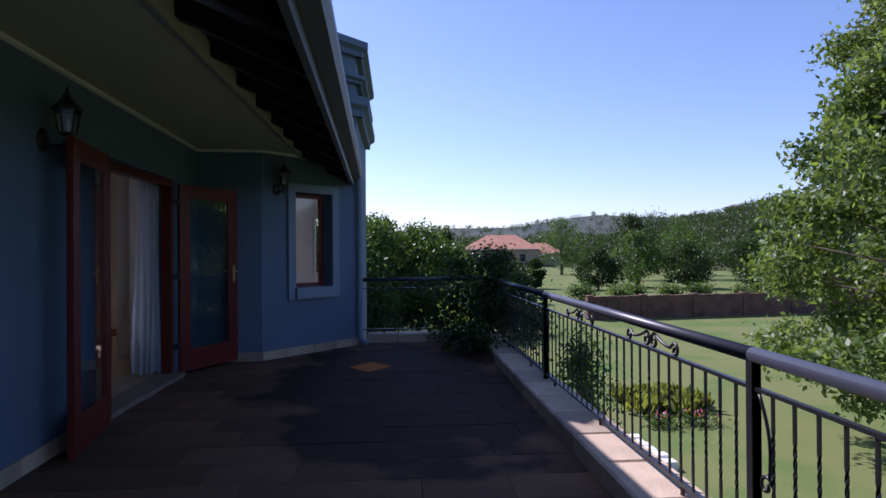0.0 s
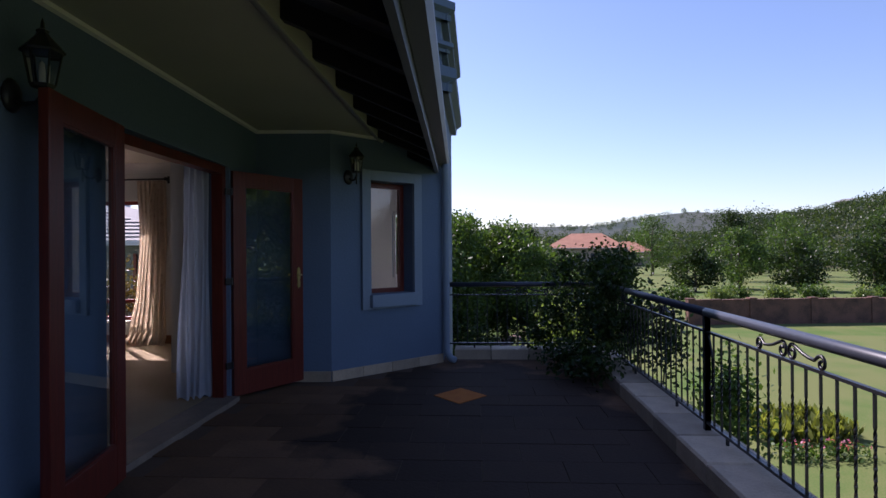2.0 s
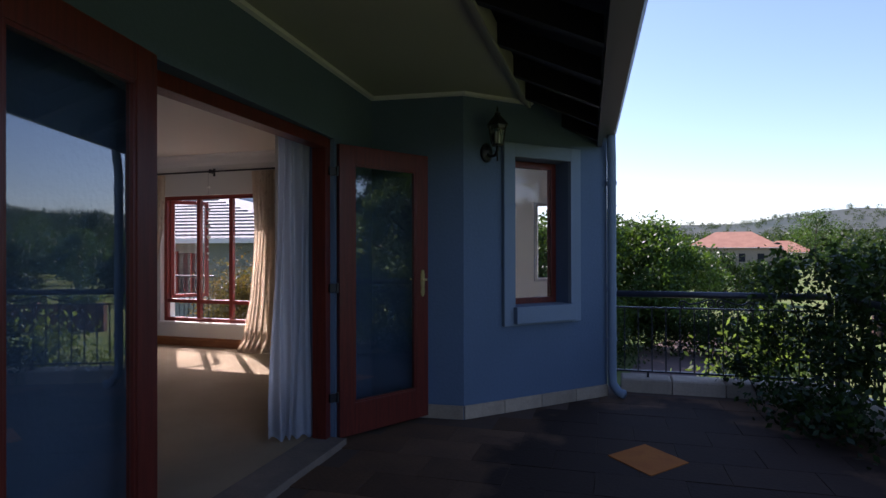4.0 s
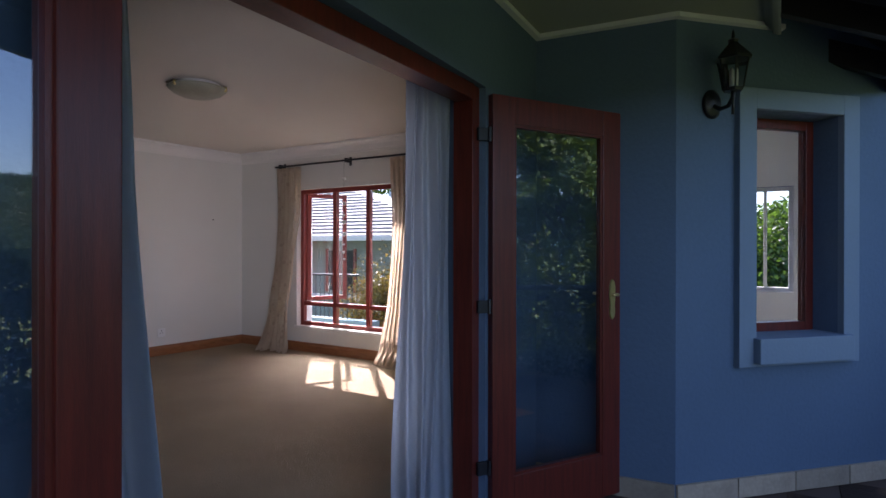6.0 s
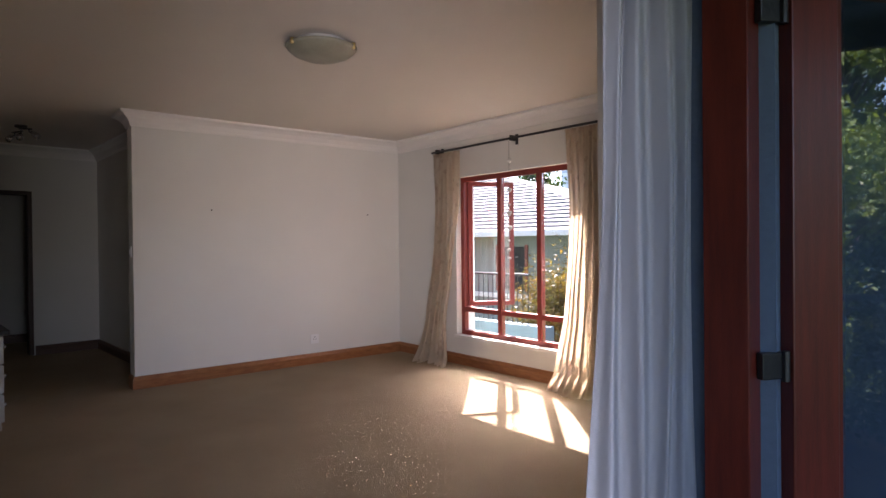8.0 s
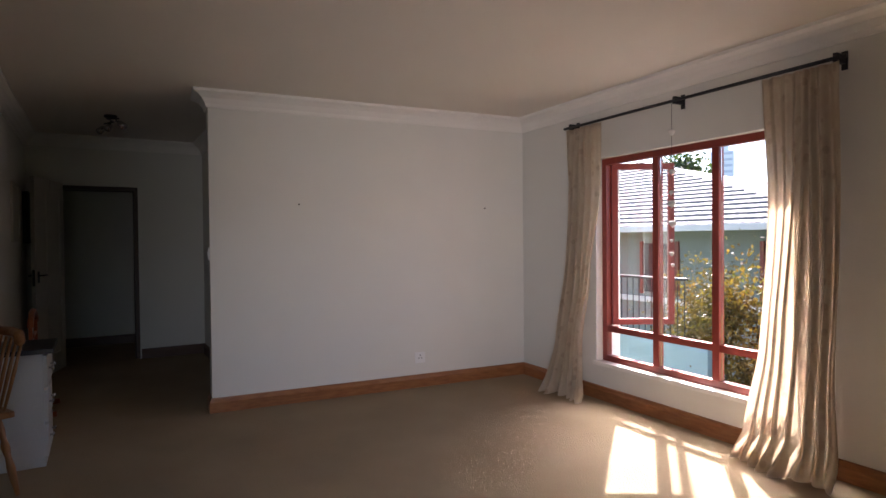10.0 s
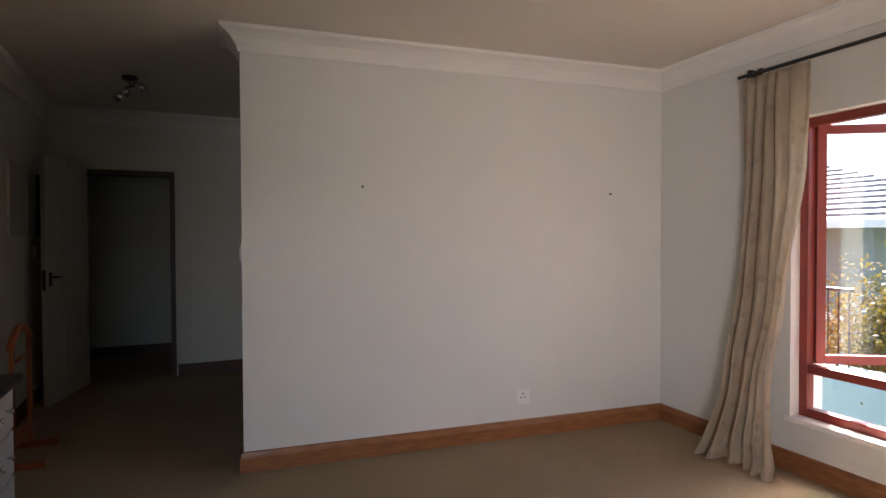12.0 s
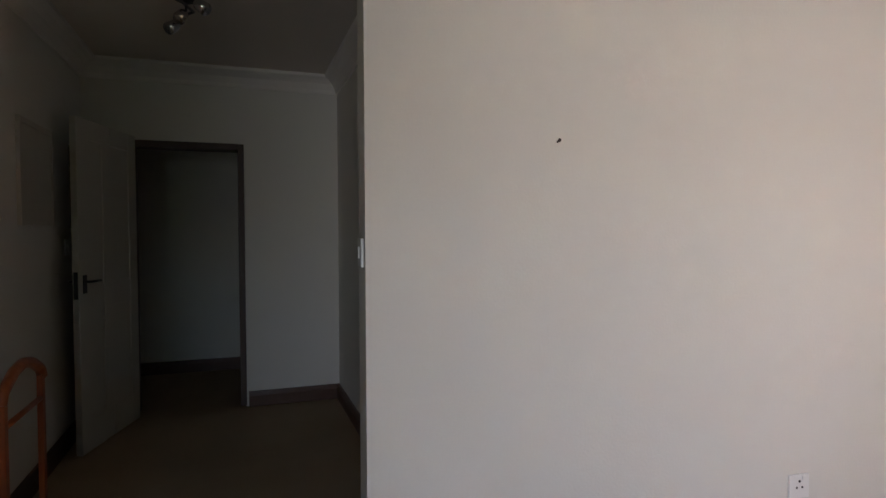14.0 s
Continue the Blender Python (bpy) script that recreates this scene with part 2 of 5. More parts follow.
def thing(name, bm, mat, label="", category="", group="", kind="", m=None, soft=False):
    me = mesh_from(bm, name, mat)
    if soft:
        smooth(me)
    ob = new(name, me)
    if m is not None:
        ob.matrix_world = m
    return tagged(ob, label, category, group, kind)


def base(name, m, label="", category="", group="", kind=""):
    ob = new(name)
    ob.empty_display_size = 0.1
    ob.matrix_world = m
    return tagged(ob, label, category, group, kind)


def part(name, bm, mat, parent, label="", soft=False):
    me = mesh_from(bm, name, mat)
    if soft:
        smooth(me)
    ob = new(name, me)
    ob.parent = parent
    return tagged(ob, label)


def box(bm, x0, x1, y0, y1, z0, z1, bevel=0.0, slot=0):
    made = bmesh.ops.create_cube(bm, size=1.0)
    vs = made["verts"]
    for v in vs:
        v.co = Vector(((x0 + x1) / 2 + v.co.x * (x1 - x0), (y0 + y1) / 2 + v.co.y * (y1 - y0), (z0 + z1) / 2 + v.co.z * (z1 - z0)))
    fs = set(f for v in vs for f in v.link_faces)
    for f in fs:
        f.material_index = slot
    if bevel:
        es = list(set(e for v in vs for e in v.link_edges))
        bmesh.ops.bevel(bm, geom=es, offset=bevel, segments=2, affect="EDGES", profile=0.6)
    return vs


def boxes(*items, bevel=0.0):
    bm = bmesh.new()
    for it in items:
        box(bm, *it, bevel=bevel)
    return bm


def prism(bm, outline, z0, z1, slot=0):
    """Upright prism over a 2D outline (counter-clockwise)."""
    low = [bm.verts.new((x, y, z0)) for x, y in outline]
    high = [bm.verts.new((x, y, z1)) for x, y in outline]
    n = len(outline)
    fs = [bm.faces.new(low[::-1]), bm.faces.new(high)]
    for i in range(n):
        fs.append(bm.faces.new((low[i], low[(i + 1) % n], high[(i + 1) % n], high[i])))
    for f in fs:
        f.material_index = slot
    return fs


def sweep(bm, profile, p0, p1, slot=0, up=Vector((0, 0, 1))):
    """A straight moulding: profile points (out, up) carried from p0 to p1; 'out' lies to the right of the way."""
    p0, p1 = Vector(p0), Vector(p1)
    d = (p1 - p0).normalized()
    side = d.cross(up).normalized()
    rings = []
    for p in (p0, p1):
        rings.append([bm.verts.new(p + side * a + up * b) for a, b in profile])
    n = len(profile)
    for i in range(n):
        f = bm.faces.new((rings[0][i], rings[1][i], rings[1][(i + 1) % n], rings[0][(i + 1) % n]))
        f.material_index = slot
    bm.faces.new(rings[0][::-1])
    bm.faces.new(rings[1])


def tube(bm, pts, r, n=8, taper=None):
    pts = [Vector(p) for p in pts]
    rings = []
    last = None
    for i, p in enumerate(pts):
        a = pts[max(0, i - 1)]
        b = pts[min(len(pts) - 1, i + 1)]
        d = (b - a).normalized()
        ref = Vector((0, 0, 1)) if abs(d.z) < 0.9 else Vector((1, 0, 0))
        if last is not None:
            u = last - d * last.dot(d)
            u = u.normalized() if u.length > 1e-5 else d.cross(ref).normalized()
        else:
            u = d.cross(ref).normalized()
        last = u
        w = d.cross(u)
        rad = r if taper is None else r * taper[i]
        rings.append([bm.verts.new(p + (u * math.cos(k * math.tau / n) + w * math.sin(k * math.tau / n)) * rad) for k in range(n)])
    for i in range(len(rings) - 1):
        for k in range(n):
            bm.faces.new((rings[i][k], rings[i][(k + 1) % n], rings[i + 1][(k + 1) % n], rings[i + 1][k]))
    bm.faces.new(rings[0][::-1])
    bm.faces.new(rings[-1])


def lathe(bm, profile, n=20, centre=(0, 0, 0)):
    c = Vector(centre)
    rings = []
    for r, z in profile:
        if r < 1e-4:
            rings.append([bm.verts.new(c + Vector((0, 0, z)))])
        else:
            rings.append([bm.verts.new(c + Vector((r * math.cos(k * math.tau / n), r * math.sin(k * math.tau / n), z))) for k in range(n)])
    for a, b in zip(rings, rings[1:]):
        for k in range(n):
            if len(a) == 1 and len(b) == 1:
                continue
            if len(a) == 1:
                bm.faces.new((a[0], b[k], b[(k + 1) % n]))
            elif len(b) == 1:
                bm.faces.new((a[k], b[0], a[(k + 1) % n]))
            else:
                bm.faces.new((a[k], b[k], b[(k + 1) % n], a[(k + 1) % n]))
    bmesh.ops.recalc_face_normals(bm, faces=bm.faces[:])


def wall(name, p0, p1, thick, z0, z1, mats, openings=(), label="", reveal=0):
    """A wall whose outer face runs from p0 to p1 and whose body lies to the left of that way. Openings: (s0, s1, z0, z1) along it."""
    p0, p1 = Vector((*p0, 0)), Vector((*p1, 0))
    length = (p1 - p0).length
    bm = bmesh.new()
    cuts = sorted(set([0.0, length] + [s for o in openings for s in o[:2]]))
    for a, b in zip(cuts, cuts[1:]):
        mid = (a + b) / 2
        holes = sorted((o[2], o[3]) for o in openings if o[0] < mid < o[1])
        low = z0
        for h0, h1 in holes:
            if h0 > low + 1e-4:
                box(bm, a, b, min(0, thick), max(0, thick), low, h0)
            low = h1
        if low < z1 - 1e-4:
            box(bm, a, b, min(0, thick), max(0, thick), low, z1)
    bmesh.ops.remove_doubles(bm, verts=bm.verts[:], dist=1e-4)
    for f in bm.faces:
        c = f.calc_center_median()
        f.material_index = 1 if c.y > thick * 0.98 else (reveal if c.y > 0.01 else 0)
    ang = math.degrees(math.atan2(p1.y - p0.y, p1.x - p0.x))
    return thing(name, bm, mats, label, "wall", kind="structure", m=pose(p0.x, p0.y, 0, 0, 0, ang))


# ---- house structure ----
Z_IN = 0.04
Z_TC = 2.55
Z_RC = 2.58


def door_x(y):
    return -1.87 - 0.043 * (y - 4)


A0, A1 = (door_x(7.45), 7.45), (door_x(-3.2), -3.2)
DIRA = (Vector(A1) - Vector(A0)).normalized()
LEN_A = (Vector(A1) - Vector(A0)).length


def s_on_a(y):
    return (7.45 - y) * LEN_A / (7.45 + 3.2)


OP0, OP1 = 4.84, 6.72
wall("wall_east", A1, A0, 0.27, -3.0, 3.0, [M_OUT, M_IN], [(LEN_A - s_on_a(OP0), LEN_A - s_on_a(OP1), 0.0, 2.08)],
     "blue-grey painted outside wall with the terrace doorway")
B1 = (-1.27, 7.5)
C1 = (-0.20, 8.57)
wall("wall_return", A0, B1, 0.25, -3.0, 3.0, [M_OUT, M_IN], (), "short blue-grey painted wall beside the doors")
LEN_C = (Vector(C1) - Vector(B1)).length
WC = (0.47, 1.06, 0.85, 2.08)
wall("wall_bay", B1, C1, 0.25, -3.0, 4.2, [M_OUT, M_IN], [WC], "angled blue-grey wall with a small window")
wall("wall_tower_east", C1, (-0.20, 11.25), 0.25, -3.0, 4.2, [M_OUT, M_IN], (), "blue-grey tower wall beyond the rail")
# added wall, out of view, that cuts the southern sky light on the terrace
wall("wall_shade_blocker_south", (-1.70, -2.35), (2.05, -2.35), -0.25, -3.0, 3.0, [M_OUT, M_OUT], (), "added unseen blue-grey wall that shades the terrace from the south")
Q_N, A_N = Vector((-7.15, 9.82)), -2.7
P_W = Vector((-7.398, 6.900))


def north(u, off):
    """A point along the window wall: u metres from the corner, off metres behind its inner face."""
    a = radians(A_N)
    return (Q_N.x + u * math.cos(a) - off * math.sin(a), Q_N.y + u * math.sin(a) + off * math.cos(a))


def west(s, off):
    """A point along the plain wall: s metres from its free end, off metres into the room."""
    d = (Q_N - P_W).normalized()
    return (P_W.x + d.x * s + d.y * off, P_W.y + d.y * s - d.x * off)


wall("wall_north", north(4.45, 0.27), north(-0.3, 0.27), 0.27, -3.0, 3.0, [M_OUT, M_IN], [(1.75, 3.40, 0.355, 2.06)], "cream bedroom wall with a wide red window", 1)
wall("wall_bath", (-2.9, 7.7), (-2.9, 9.72), 0.15, 0.0, 2.75, [M_IN, M_IN], (), "cream partition wall")
wall("wall_west", west(3.15, -0.2), west(0, -0.2), 0.20, 0.0, 2.75, [M_IN, M_IN], (), "plain cream bedroom wall with a socket")
wall("wall_hall_north", (-10.15, 7.25), (-7.57, 7.25), 0.2, 0.0, 2.75, [M_IN, M_IN], (), "dim cream hallway wall")
wall("wall_hall_end", (-10.15, 8.4), (-10.15, 5.0), -0.15, 0.0, 2.75, [M_IN, M_IN], [(1.86, 2.64, 0.0, 2.03)], "dim hallway wall with an open doorway")
wall("wall_hall_south", (-11.6, 5.48), (-6.72, 5.48), -0.2, 0.0, 2.75, [M_IN, M_IN], (), "cream wall along the hallway")
wall("wall_jog", (-6.72, 5.48), (-6.72, 3.6), -0.2, 0.0, 2.75, [M_IN, M_IN], (), "plain cream bedroom wall")
wall("wall_south", (-6.9, 3.6), (-1.95, 3.6), -0.2, 0.0, 2.75, [M_IN, M_IN], (), "plain cream bedroom wall")
wall("wall_beyond_north", (-11.6, 8.3), (-10.1, 8.3), 0.15, 0.0, 2.75, [M_IN, M_IN], (), "dim wall beyond the hallway door")
wall("wall_bath_north", (-0.20, 11.25), (-3.05, 11.25), 0.25, -3.0, 4.2, [M_OUT, M_IN], [(0.50, 0.95, 0.9, 1.95)], "far wall of the bathroom with a small window")
wall("wall_beyond", (-11.5, 8.5), (-11.5, 5.0), -0.15, 0.0, 2.75, [M_IN, M_IN], (), "dim wall beyond the hallway door")

# floors and ceilings
bm = bmesh.new()
box(bm, -11.6, -2.0, 3.5, 10.06, -0.25, Z_IN)
thing("floor", bm, M_CARPET, "beige ribbed wall-to-wall bedroom carpet", "floor", kind="structure")
bm = bmesh.new()
box(bm, -11.6, -2.02, 3.5, 10.06, Z_RC, Z_RC + 0.1)
thing("ceiling", bm, M_CEIL, "plain cream painted bedroom ceiling", "ceiling", kind="structure")
bm = bmesh.new()
prism(bm, [(-1.5, -3.2), (-0.80, -3.2), (-0.80, 8.4), (-1.2, 7.8), (-2.05, 7.7), (-2.05, 3.0)], Z_TC, Z_TC + 0.08)
thing("ceiling_terrace", bm, M_CEIL_OUT, "cream boarded terrace ceiling in shade", "ceiling", kind="structure")

bm = bmesh.new()
prism(bm, [(-2.0, 7.75), (-1.35, 7.75), (-0.45, 8.65), (-0.45, 11.05), (-2.9, 11.05), (-2.9, 7.75)], Z_IN - 0.3, Z_IN)
thing("floor_bath", bm, M_CORNICE, "pale bathroom floor behind the small window", "floor", kind="structure")
bm = bmesh.new()
prism(bm, [(-2.0, 7.7), (-1.3, 7.7), (-0.4, 8.6), (-0.4, 11.1), (-2.95, 11.1), (-2.95, 7.7)], Z_RC, Z_RC + 0.1)
thing("ceiling_bath", bm, M_CEIL, "cream bathroom ceiling", "ceiling", kind="structure")
# bay tower above the roof
bm = bmesh.new()
prism(bm, [(-2.3, 7.56), (-1.27, 7.56), (-0.30, 8.53), (-0.30, 11.2), (-2.3, 11.2)], 3.0, 4.18)
thing("tower_top", bm, M_OUT, "blue-grey plastered top of the bay tower", "tower", kind="structure")
for z, h, out in ((4.04, 0.20, 0.16), (3.66, 0.10, 0.14), (3.20, 0.26, 0.17)):
    bm = bmesh.new()
    prof = [(0, 0), (out * 0.5, 0), (out * 0.55, h * 0.35), (out, h * 0.55), (out, h), (0, h)]
    sweep(bm, prof, (-2.3, 7.5, z), (B1[0], B1[1], z))
    sweep(bm, prof, (B1[0], B1[1], z), (C1[0] + out * 0.4, C1[1] + out * 0.4, z))
    sweep(bm, prof, (C1[0], C1[1] - out * 0.4, z), (C1[0], 11.2, z))
    bmesh.ops.recalc_face_normals(bm, faces=bm.faces[:])
    thing("cornice", bm, M_OUT, "moulded band round the bay tower", "cornice", kind="structure")

def eave_x(y):
    """The outer lip of the gutter, which runs parallel to the house wall."""
    return 0.085 - 0.032 * (y - 2.5)


# main roof over the terrace, sloping down to the gutter
bm = bmesh.new()
for a, b in (((None, 2.44), (-4.6, 4.70)), ((-4.6, 4.70), (-12.0, 2.6))):
    vs = []
    for y in (-3.6, 10.5):
        for x, z in (a, b):
            for dz in (0, 0.14):
                vs.append(bm.verts.new((eave_x(y) - 0.10 if x is None else x, y, z + dz)))
    q = vs
    for idx in ((0, 2, 3, 1), (4, 5, 7, 6), (0, 1, 5, 4), (2, 6, 7, 3), (1, 3, 7, 5), (0, 4, 6, 2)):
        bm.faces.new([q[i] for i in idx])
bmesh.ops.recalc_face_normals(bm, faces=bm.faces[:])
thing("roof", bm, [M_DARKWOOD], "dark stained timber roof underside over the terrace", "roof", kind="structure")
bm = bmesh.new()
box(bm, -7.9, -2.4, 9.9, 10.3, 2.70, 2.80)
thing("eave", bm, M_DARKWOOD, "dark boarded eave above the bedroom window", "eave", kind="structure")

# terrace slab and parapet kerb
bm = bmesh.new()
box(bm, -2.1, 1.9, -3.2, 9.05, -0.30, -0.005)
thing("terrace_floor", bm, M_GROUT, "brown stone paved terrace with a ragged dark patch", "floor", kind="structure")
slab_floor = bpy.data.objects["terrace_floor"]


def piece(name, me, parent, m):
    ob = new(name, me)
    ob.parent = parent
    ob.matrix_local = m
    return ob


def slab_mesh(name, w, d, h, mat, bevel=0.006):
    bm = bmesh.new()
    box(bm, -w / 2, w / 2, -d / 2, d / 2, -h, 0)
    es = [e for e in bm.edges if all(v.co.z > -1e-5 for v in e.verts)]
    bmesh.ops.bevel(bm, geom=es, offset=bevel, segments=1, affect="EDGES")
    return mesh_from(bm, name, mat)


rnd = random.Random(4)
SW, SD = 0.50, 0.335
paver = slab_mesh("paving_slab", SW - 0.003, SD - 0.003, 0.03, M_SLAB, 0.002)
half = slab_mesh("paving_slab", SW / 2 - 0.003, SD - 0.003, 0.03, M_SLAB, 0.002)
for j in range(33):
    y = -1.9 + j * SD
    edge_x = 1.485
    if j % 2:
        piece("paving_slab", half, slab_floor, pose(edge_x - SW / 4, y, rnd.uniform(-0.002, 0.002)))
        edge_x -= SW / 2
    for i in range(7):
        x = edge_x - SW * (i + 0.5)
        if x < -1.85 or y > 8.7 or (y > 7.3 and x < y - 8.65):
            continue
        piece("paving_slab", paver, slab_floor, pose(x, y, rnd.uniform(-0.002, 0.002)))

# kerb stones
kerb = tagged(new("kerb"), "sandstone kerb under the terrace rail", "kerb", kind="structure")
stone = slab_mesh("kerb_stone", 0.37, 0.50, 0.16, M_STONE, 0.014)
for j in range(24):
    piece("kerb_stone", stone, kerb, pose(1.675 + rnd.uniform(-0.004, 0.004), -2.9 + j * 0.508, 0.12 + rnd.uniform(-0.002, 0.002)))
stone2 = slab_mesh("kerb_stone", 0.44, 0.28, 0.16, M_STONE, 0.012)
for j in range(4):
    piece("kerb_stone", stone2, kerb, pose(0.15 + j * 0.45, 8.92, 0.12))
# ---- terrace rail ----
RAIL_X, RAIL_Z, RAIL_Y = 1.73, 0.93, 8.90


def scroll_pts(c, r, turns, start, sign, axis, n=18):
    out = []
    for k in range(n + 1):
        f = k / n
        a = start + sign * turns * math.tau * f
        rad = r * (1 - 0.75 * f)
        u, w = rad * math.cos(a), rad * math.sin(a)
        out.append(Vector(c) + Vector((axis[0] * u, axis[1] * u, w)))
    return out


def rail_run(name, p0, p1, label):
    """An iron balustrade from p0 to p1; built along local x, with posts at both ends."""
    p0, p1 = Vector((*p0, 0)), Vector((*p1, 0))
    length = (p1 - p0).length
    ang = math.degrees(math.atan2(p1.y - p0.y, p1.x - p0.x))
    run = base(name, pose(p0.x, p0.y, 0.12, 0, 0, ang), label, "railing", "iron balustrade runs")
    h = RAIL_Z - 0.12
    bm = bmesh.new()
    tube(bm, [(0, 0, h - 0.03), (length, 0, h - 0.03)], 0.030, 14)
    part("handrail", bm, M_RAIL, run, "smooth dark tubular handrail", True)
    part("mid_bar", boxes((0, length, -0.012, 0.012, h - 0.165, h - 0.150)), M_IRON, run)
    part("bottom_bar", boxes((0, length, -0.014, 0.014, 0.045, 0.062)), M_IRON, run)
    for x in (0.0, length):
        part("post", boxes((x - 0.020, x + 0.020, -0.020, 0.020, 0.0, h - 0.05), bevel=0.003), M_IRON, run)
    n = max(3, int(length / 0.118))
    bm = bmesh.new()
    zs = [0.055 + (h - 0.215) * k / 26 for k in range(27)]
    rings = []
    for k, z in enumerate(zs):
        a = 0 if k < 6 or k > 20 else (k - 6) / 14 * math.tau * 2
        rings.append([bm.verts.new((0.0075 * math.cos(a + q * math.tau / 4 + 0.785), 0.0075 * math.sin(a + q * math.tau / 4 + 0.785), z)) for q in range(4)])
    for a, b in zip(rings, rings[1:]):
        for q in range(4):
            bm.faces.new((a[q], a[(q + 1) % 4], b[(q + 1) % 4], b[q]))
    bar = mesh_from(bm, "baluster", M_IRON)
    for k in range(1, n):
        ob = new("baluster", bar)
        ob.parent = run
        ob.location = (length * k / n, 0, 0)
    for x in [length * 0.18 * q for q in (1, 3, 5)]:
        bm = bmesh.new()
        tube(bm, [(x, 0, 0), (x, 0, 0.05)], 0.012, 6)
        part("foot", bm, M_IRON, run)
    zt = h - 0.06
    for cx in ([length * 0.29, length * 0.68] if length > 2.5 else [length / 2]):
        for s in (-1, 1):
            bm = bmesh.new()
            inner = scroll_pts((cx + s * 0.047, 0, zt - 0.052), 0.042, 1.15, math.pi / 2, s, (1, 0))
            arm_pts = [Vector((cx + s * (0.06 + 0.19 * f), 0, zt - 0.012 - 0.045 * f - 0.012 * math.sin(f * math.pi))) for f in (0.15, 0.4, 0.65, 0.9)]
            outer = scroll_pts((cx + s * 0.285, 0, zt - 0.062), 0.036, 1.05, math.pi / 2 + s * 0.6, -s, (1, 0), 14)
            tube(bm, inner[::-1] + arm_pts + outer, 0.0085, 6)
            part("scroll", bm, M_IRON, run, "curled iron scroll", True)
    if length > 1:
        for x0, s in ((length, -1),):
            bm = bmesh.new()
            tube(bm, [(x0 + s * (0.035 + 0.06 * f + 0.03 * math.sin(f * math.pi)), 0, h - 0.17 - (h - 0.5) * f) for f in [k / 10 for k in range(11)]] +
                 scroll_pts((x0 + s * 0.075, 0, 0.30), 0.04, 1.1, 0.3, -s, (s, 0), 16), 0.0075, 6)
            part("scroll", bm, M_IRON, run, "curled iron scroll", True)
    return run


for y0, y1 in ((-0.8, 2.4), (2.4, 5.6), (5.6, 8.88)):
    rail_run("balustrade", (RAIL_X, y0), (RAIL_X, y1), "black wrought-iron balustrade with twisted bars on the kerb")
rail_run("balustrade", (-0.16, RAIL_Y), (RAIL_X - 0.05, RAIL_Y), "black wrought-iron end balustrade across the terrace")


# ---- gutter, fascia and downpipe ----
bm = bmesh.new()
sweep(bm, [(-0.17, 0), (-0.13, 0), (-0.13, 0.20), (-0.17, 0.20)], (eave_x(-2.3), -2.3, 2.24), (eave_x(8.5), 8.5, 2.24))
bmesh.ops.recalc_face_normals(bm, faces=bm.faces[:])
thing("fascia", bm, M_FASCIA, "grey painted fascia board along the roof edge", "fascia", kind="structure")
bm = bmesh.new()
sweep(bm, [(0, 0), (0.10, 0.0), (0.125, 0.05), (0.125, 0.10), (0.115, 0.10), (0.115, 0.055), (0.095, 0.012), (0.01, 0.012), (0.01, 0.10), (0, 0.10)],
      (eave_x(-2.3) - 0.126, -2.3, 2.33), (eave_x(8.6) - 0.126, 8.60, 2.33))
thing("gutter", bm, M_FASCIA, "grey metal gutter along the terrace roof", "gutter")
pipe = base("downpipe", pose(0, 0, 0), "pale blue-grey downpipe at the wall corner", "downpipe")
bm = bmesh.new()
tube(bm, [(-0.16, 8.46, 2.34), (-0.16, 8.47, 2.27), (-0.155, 8.52, 2.13), (-0.155, 8.54, 2.04), (-0.155, 8.54, 0.22), (-0.15, 8.53, 0.12), (-0.10, 8.49, 0.055), (-0.05, 8.46, 0.045)], 0.040, 14)
part("pipe", bm, M_OUT_TRIM, pipe, soft=True)
for z in (0.5, 0.95, 1.9):
    bm = bmesh.new()
    tube(bm, [(-0.155, 8.54, z), (-0.155, 8.54, z + 0.03)], 0.046, 14)
    part("bracket", bm, M_OUT_TRIM, pipe)
for j in range(18):
    y = -2.0 + j * 0.6
    bm = bmesh.new()
    vs = box(bm, -0.82, eave_x(y) - 0.18, y, y + 0.07, 0, 0.13)
    for v in vs:
        v.co.z += 2.25 + (eave_x(y) - 0.18 - v.co.x) * 0.45
    thing("rafter", bm, M_DARKWOOD, "dark stained rafter end under the roof", "rafter", "rafters", kind="structure")


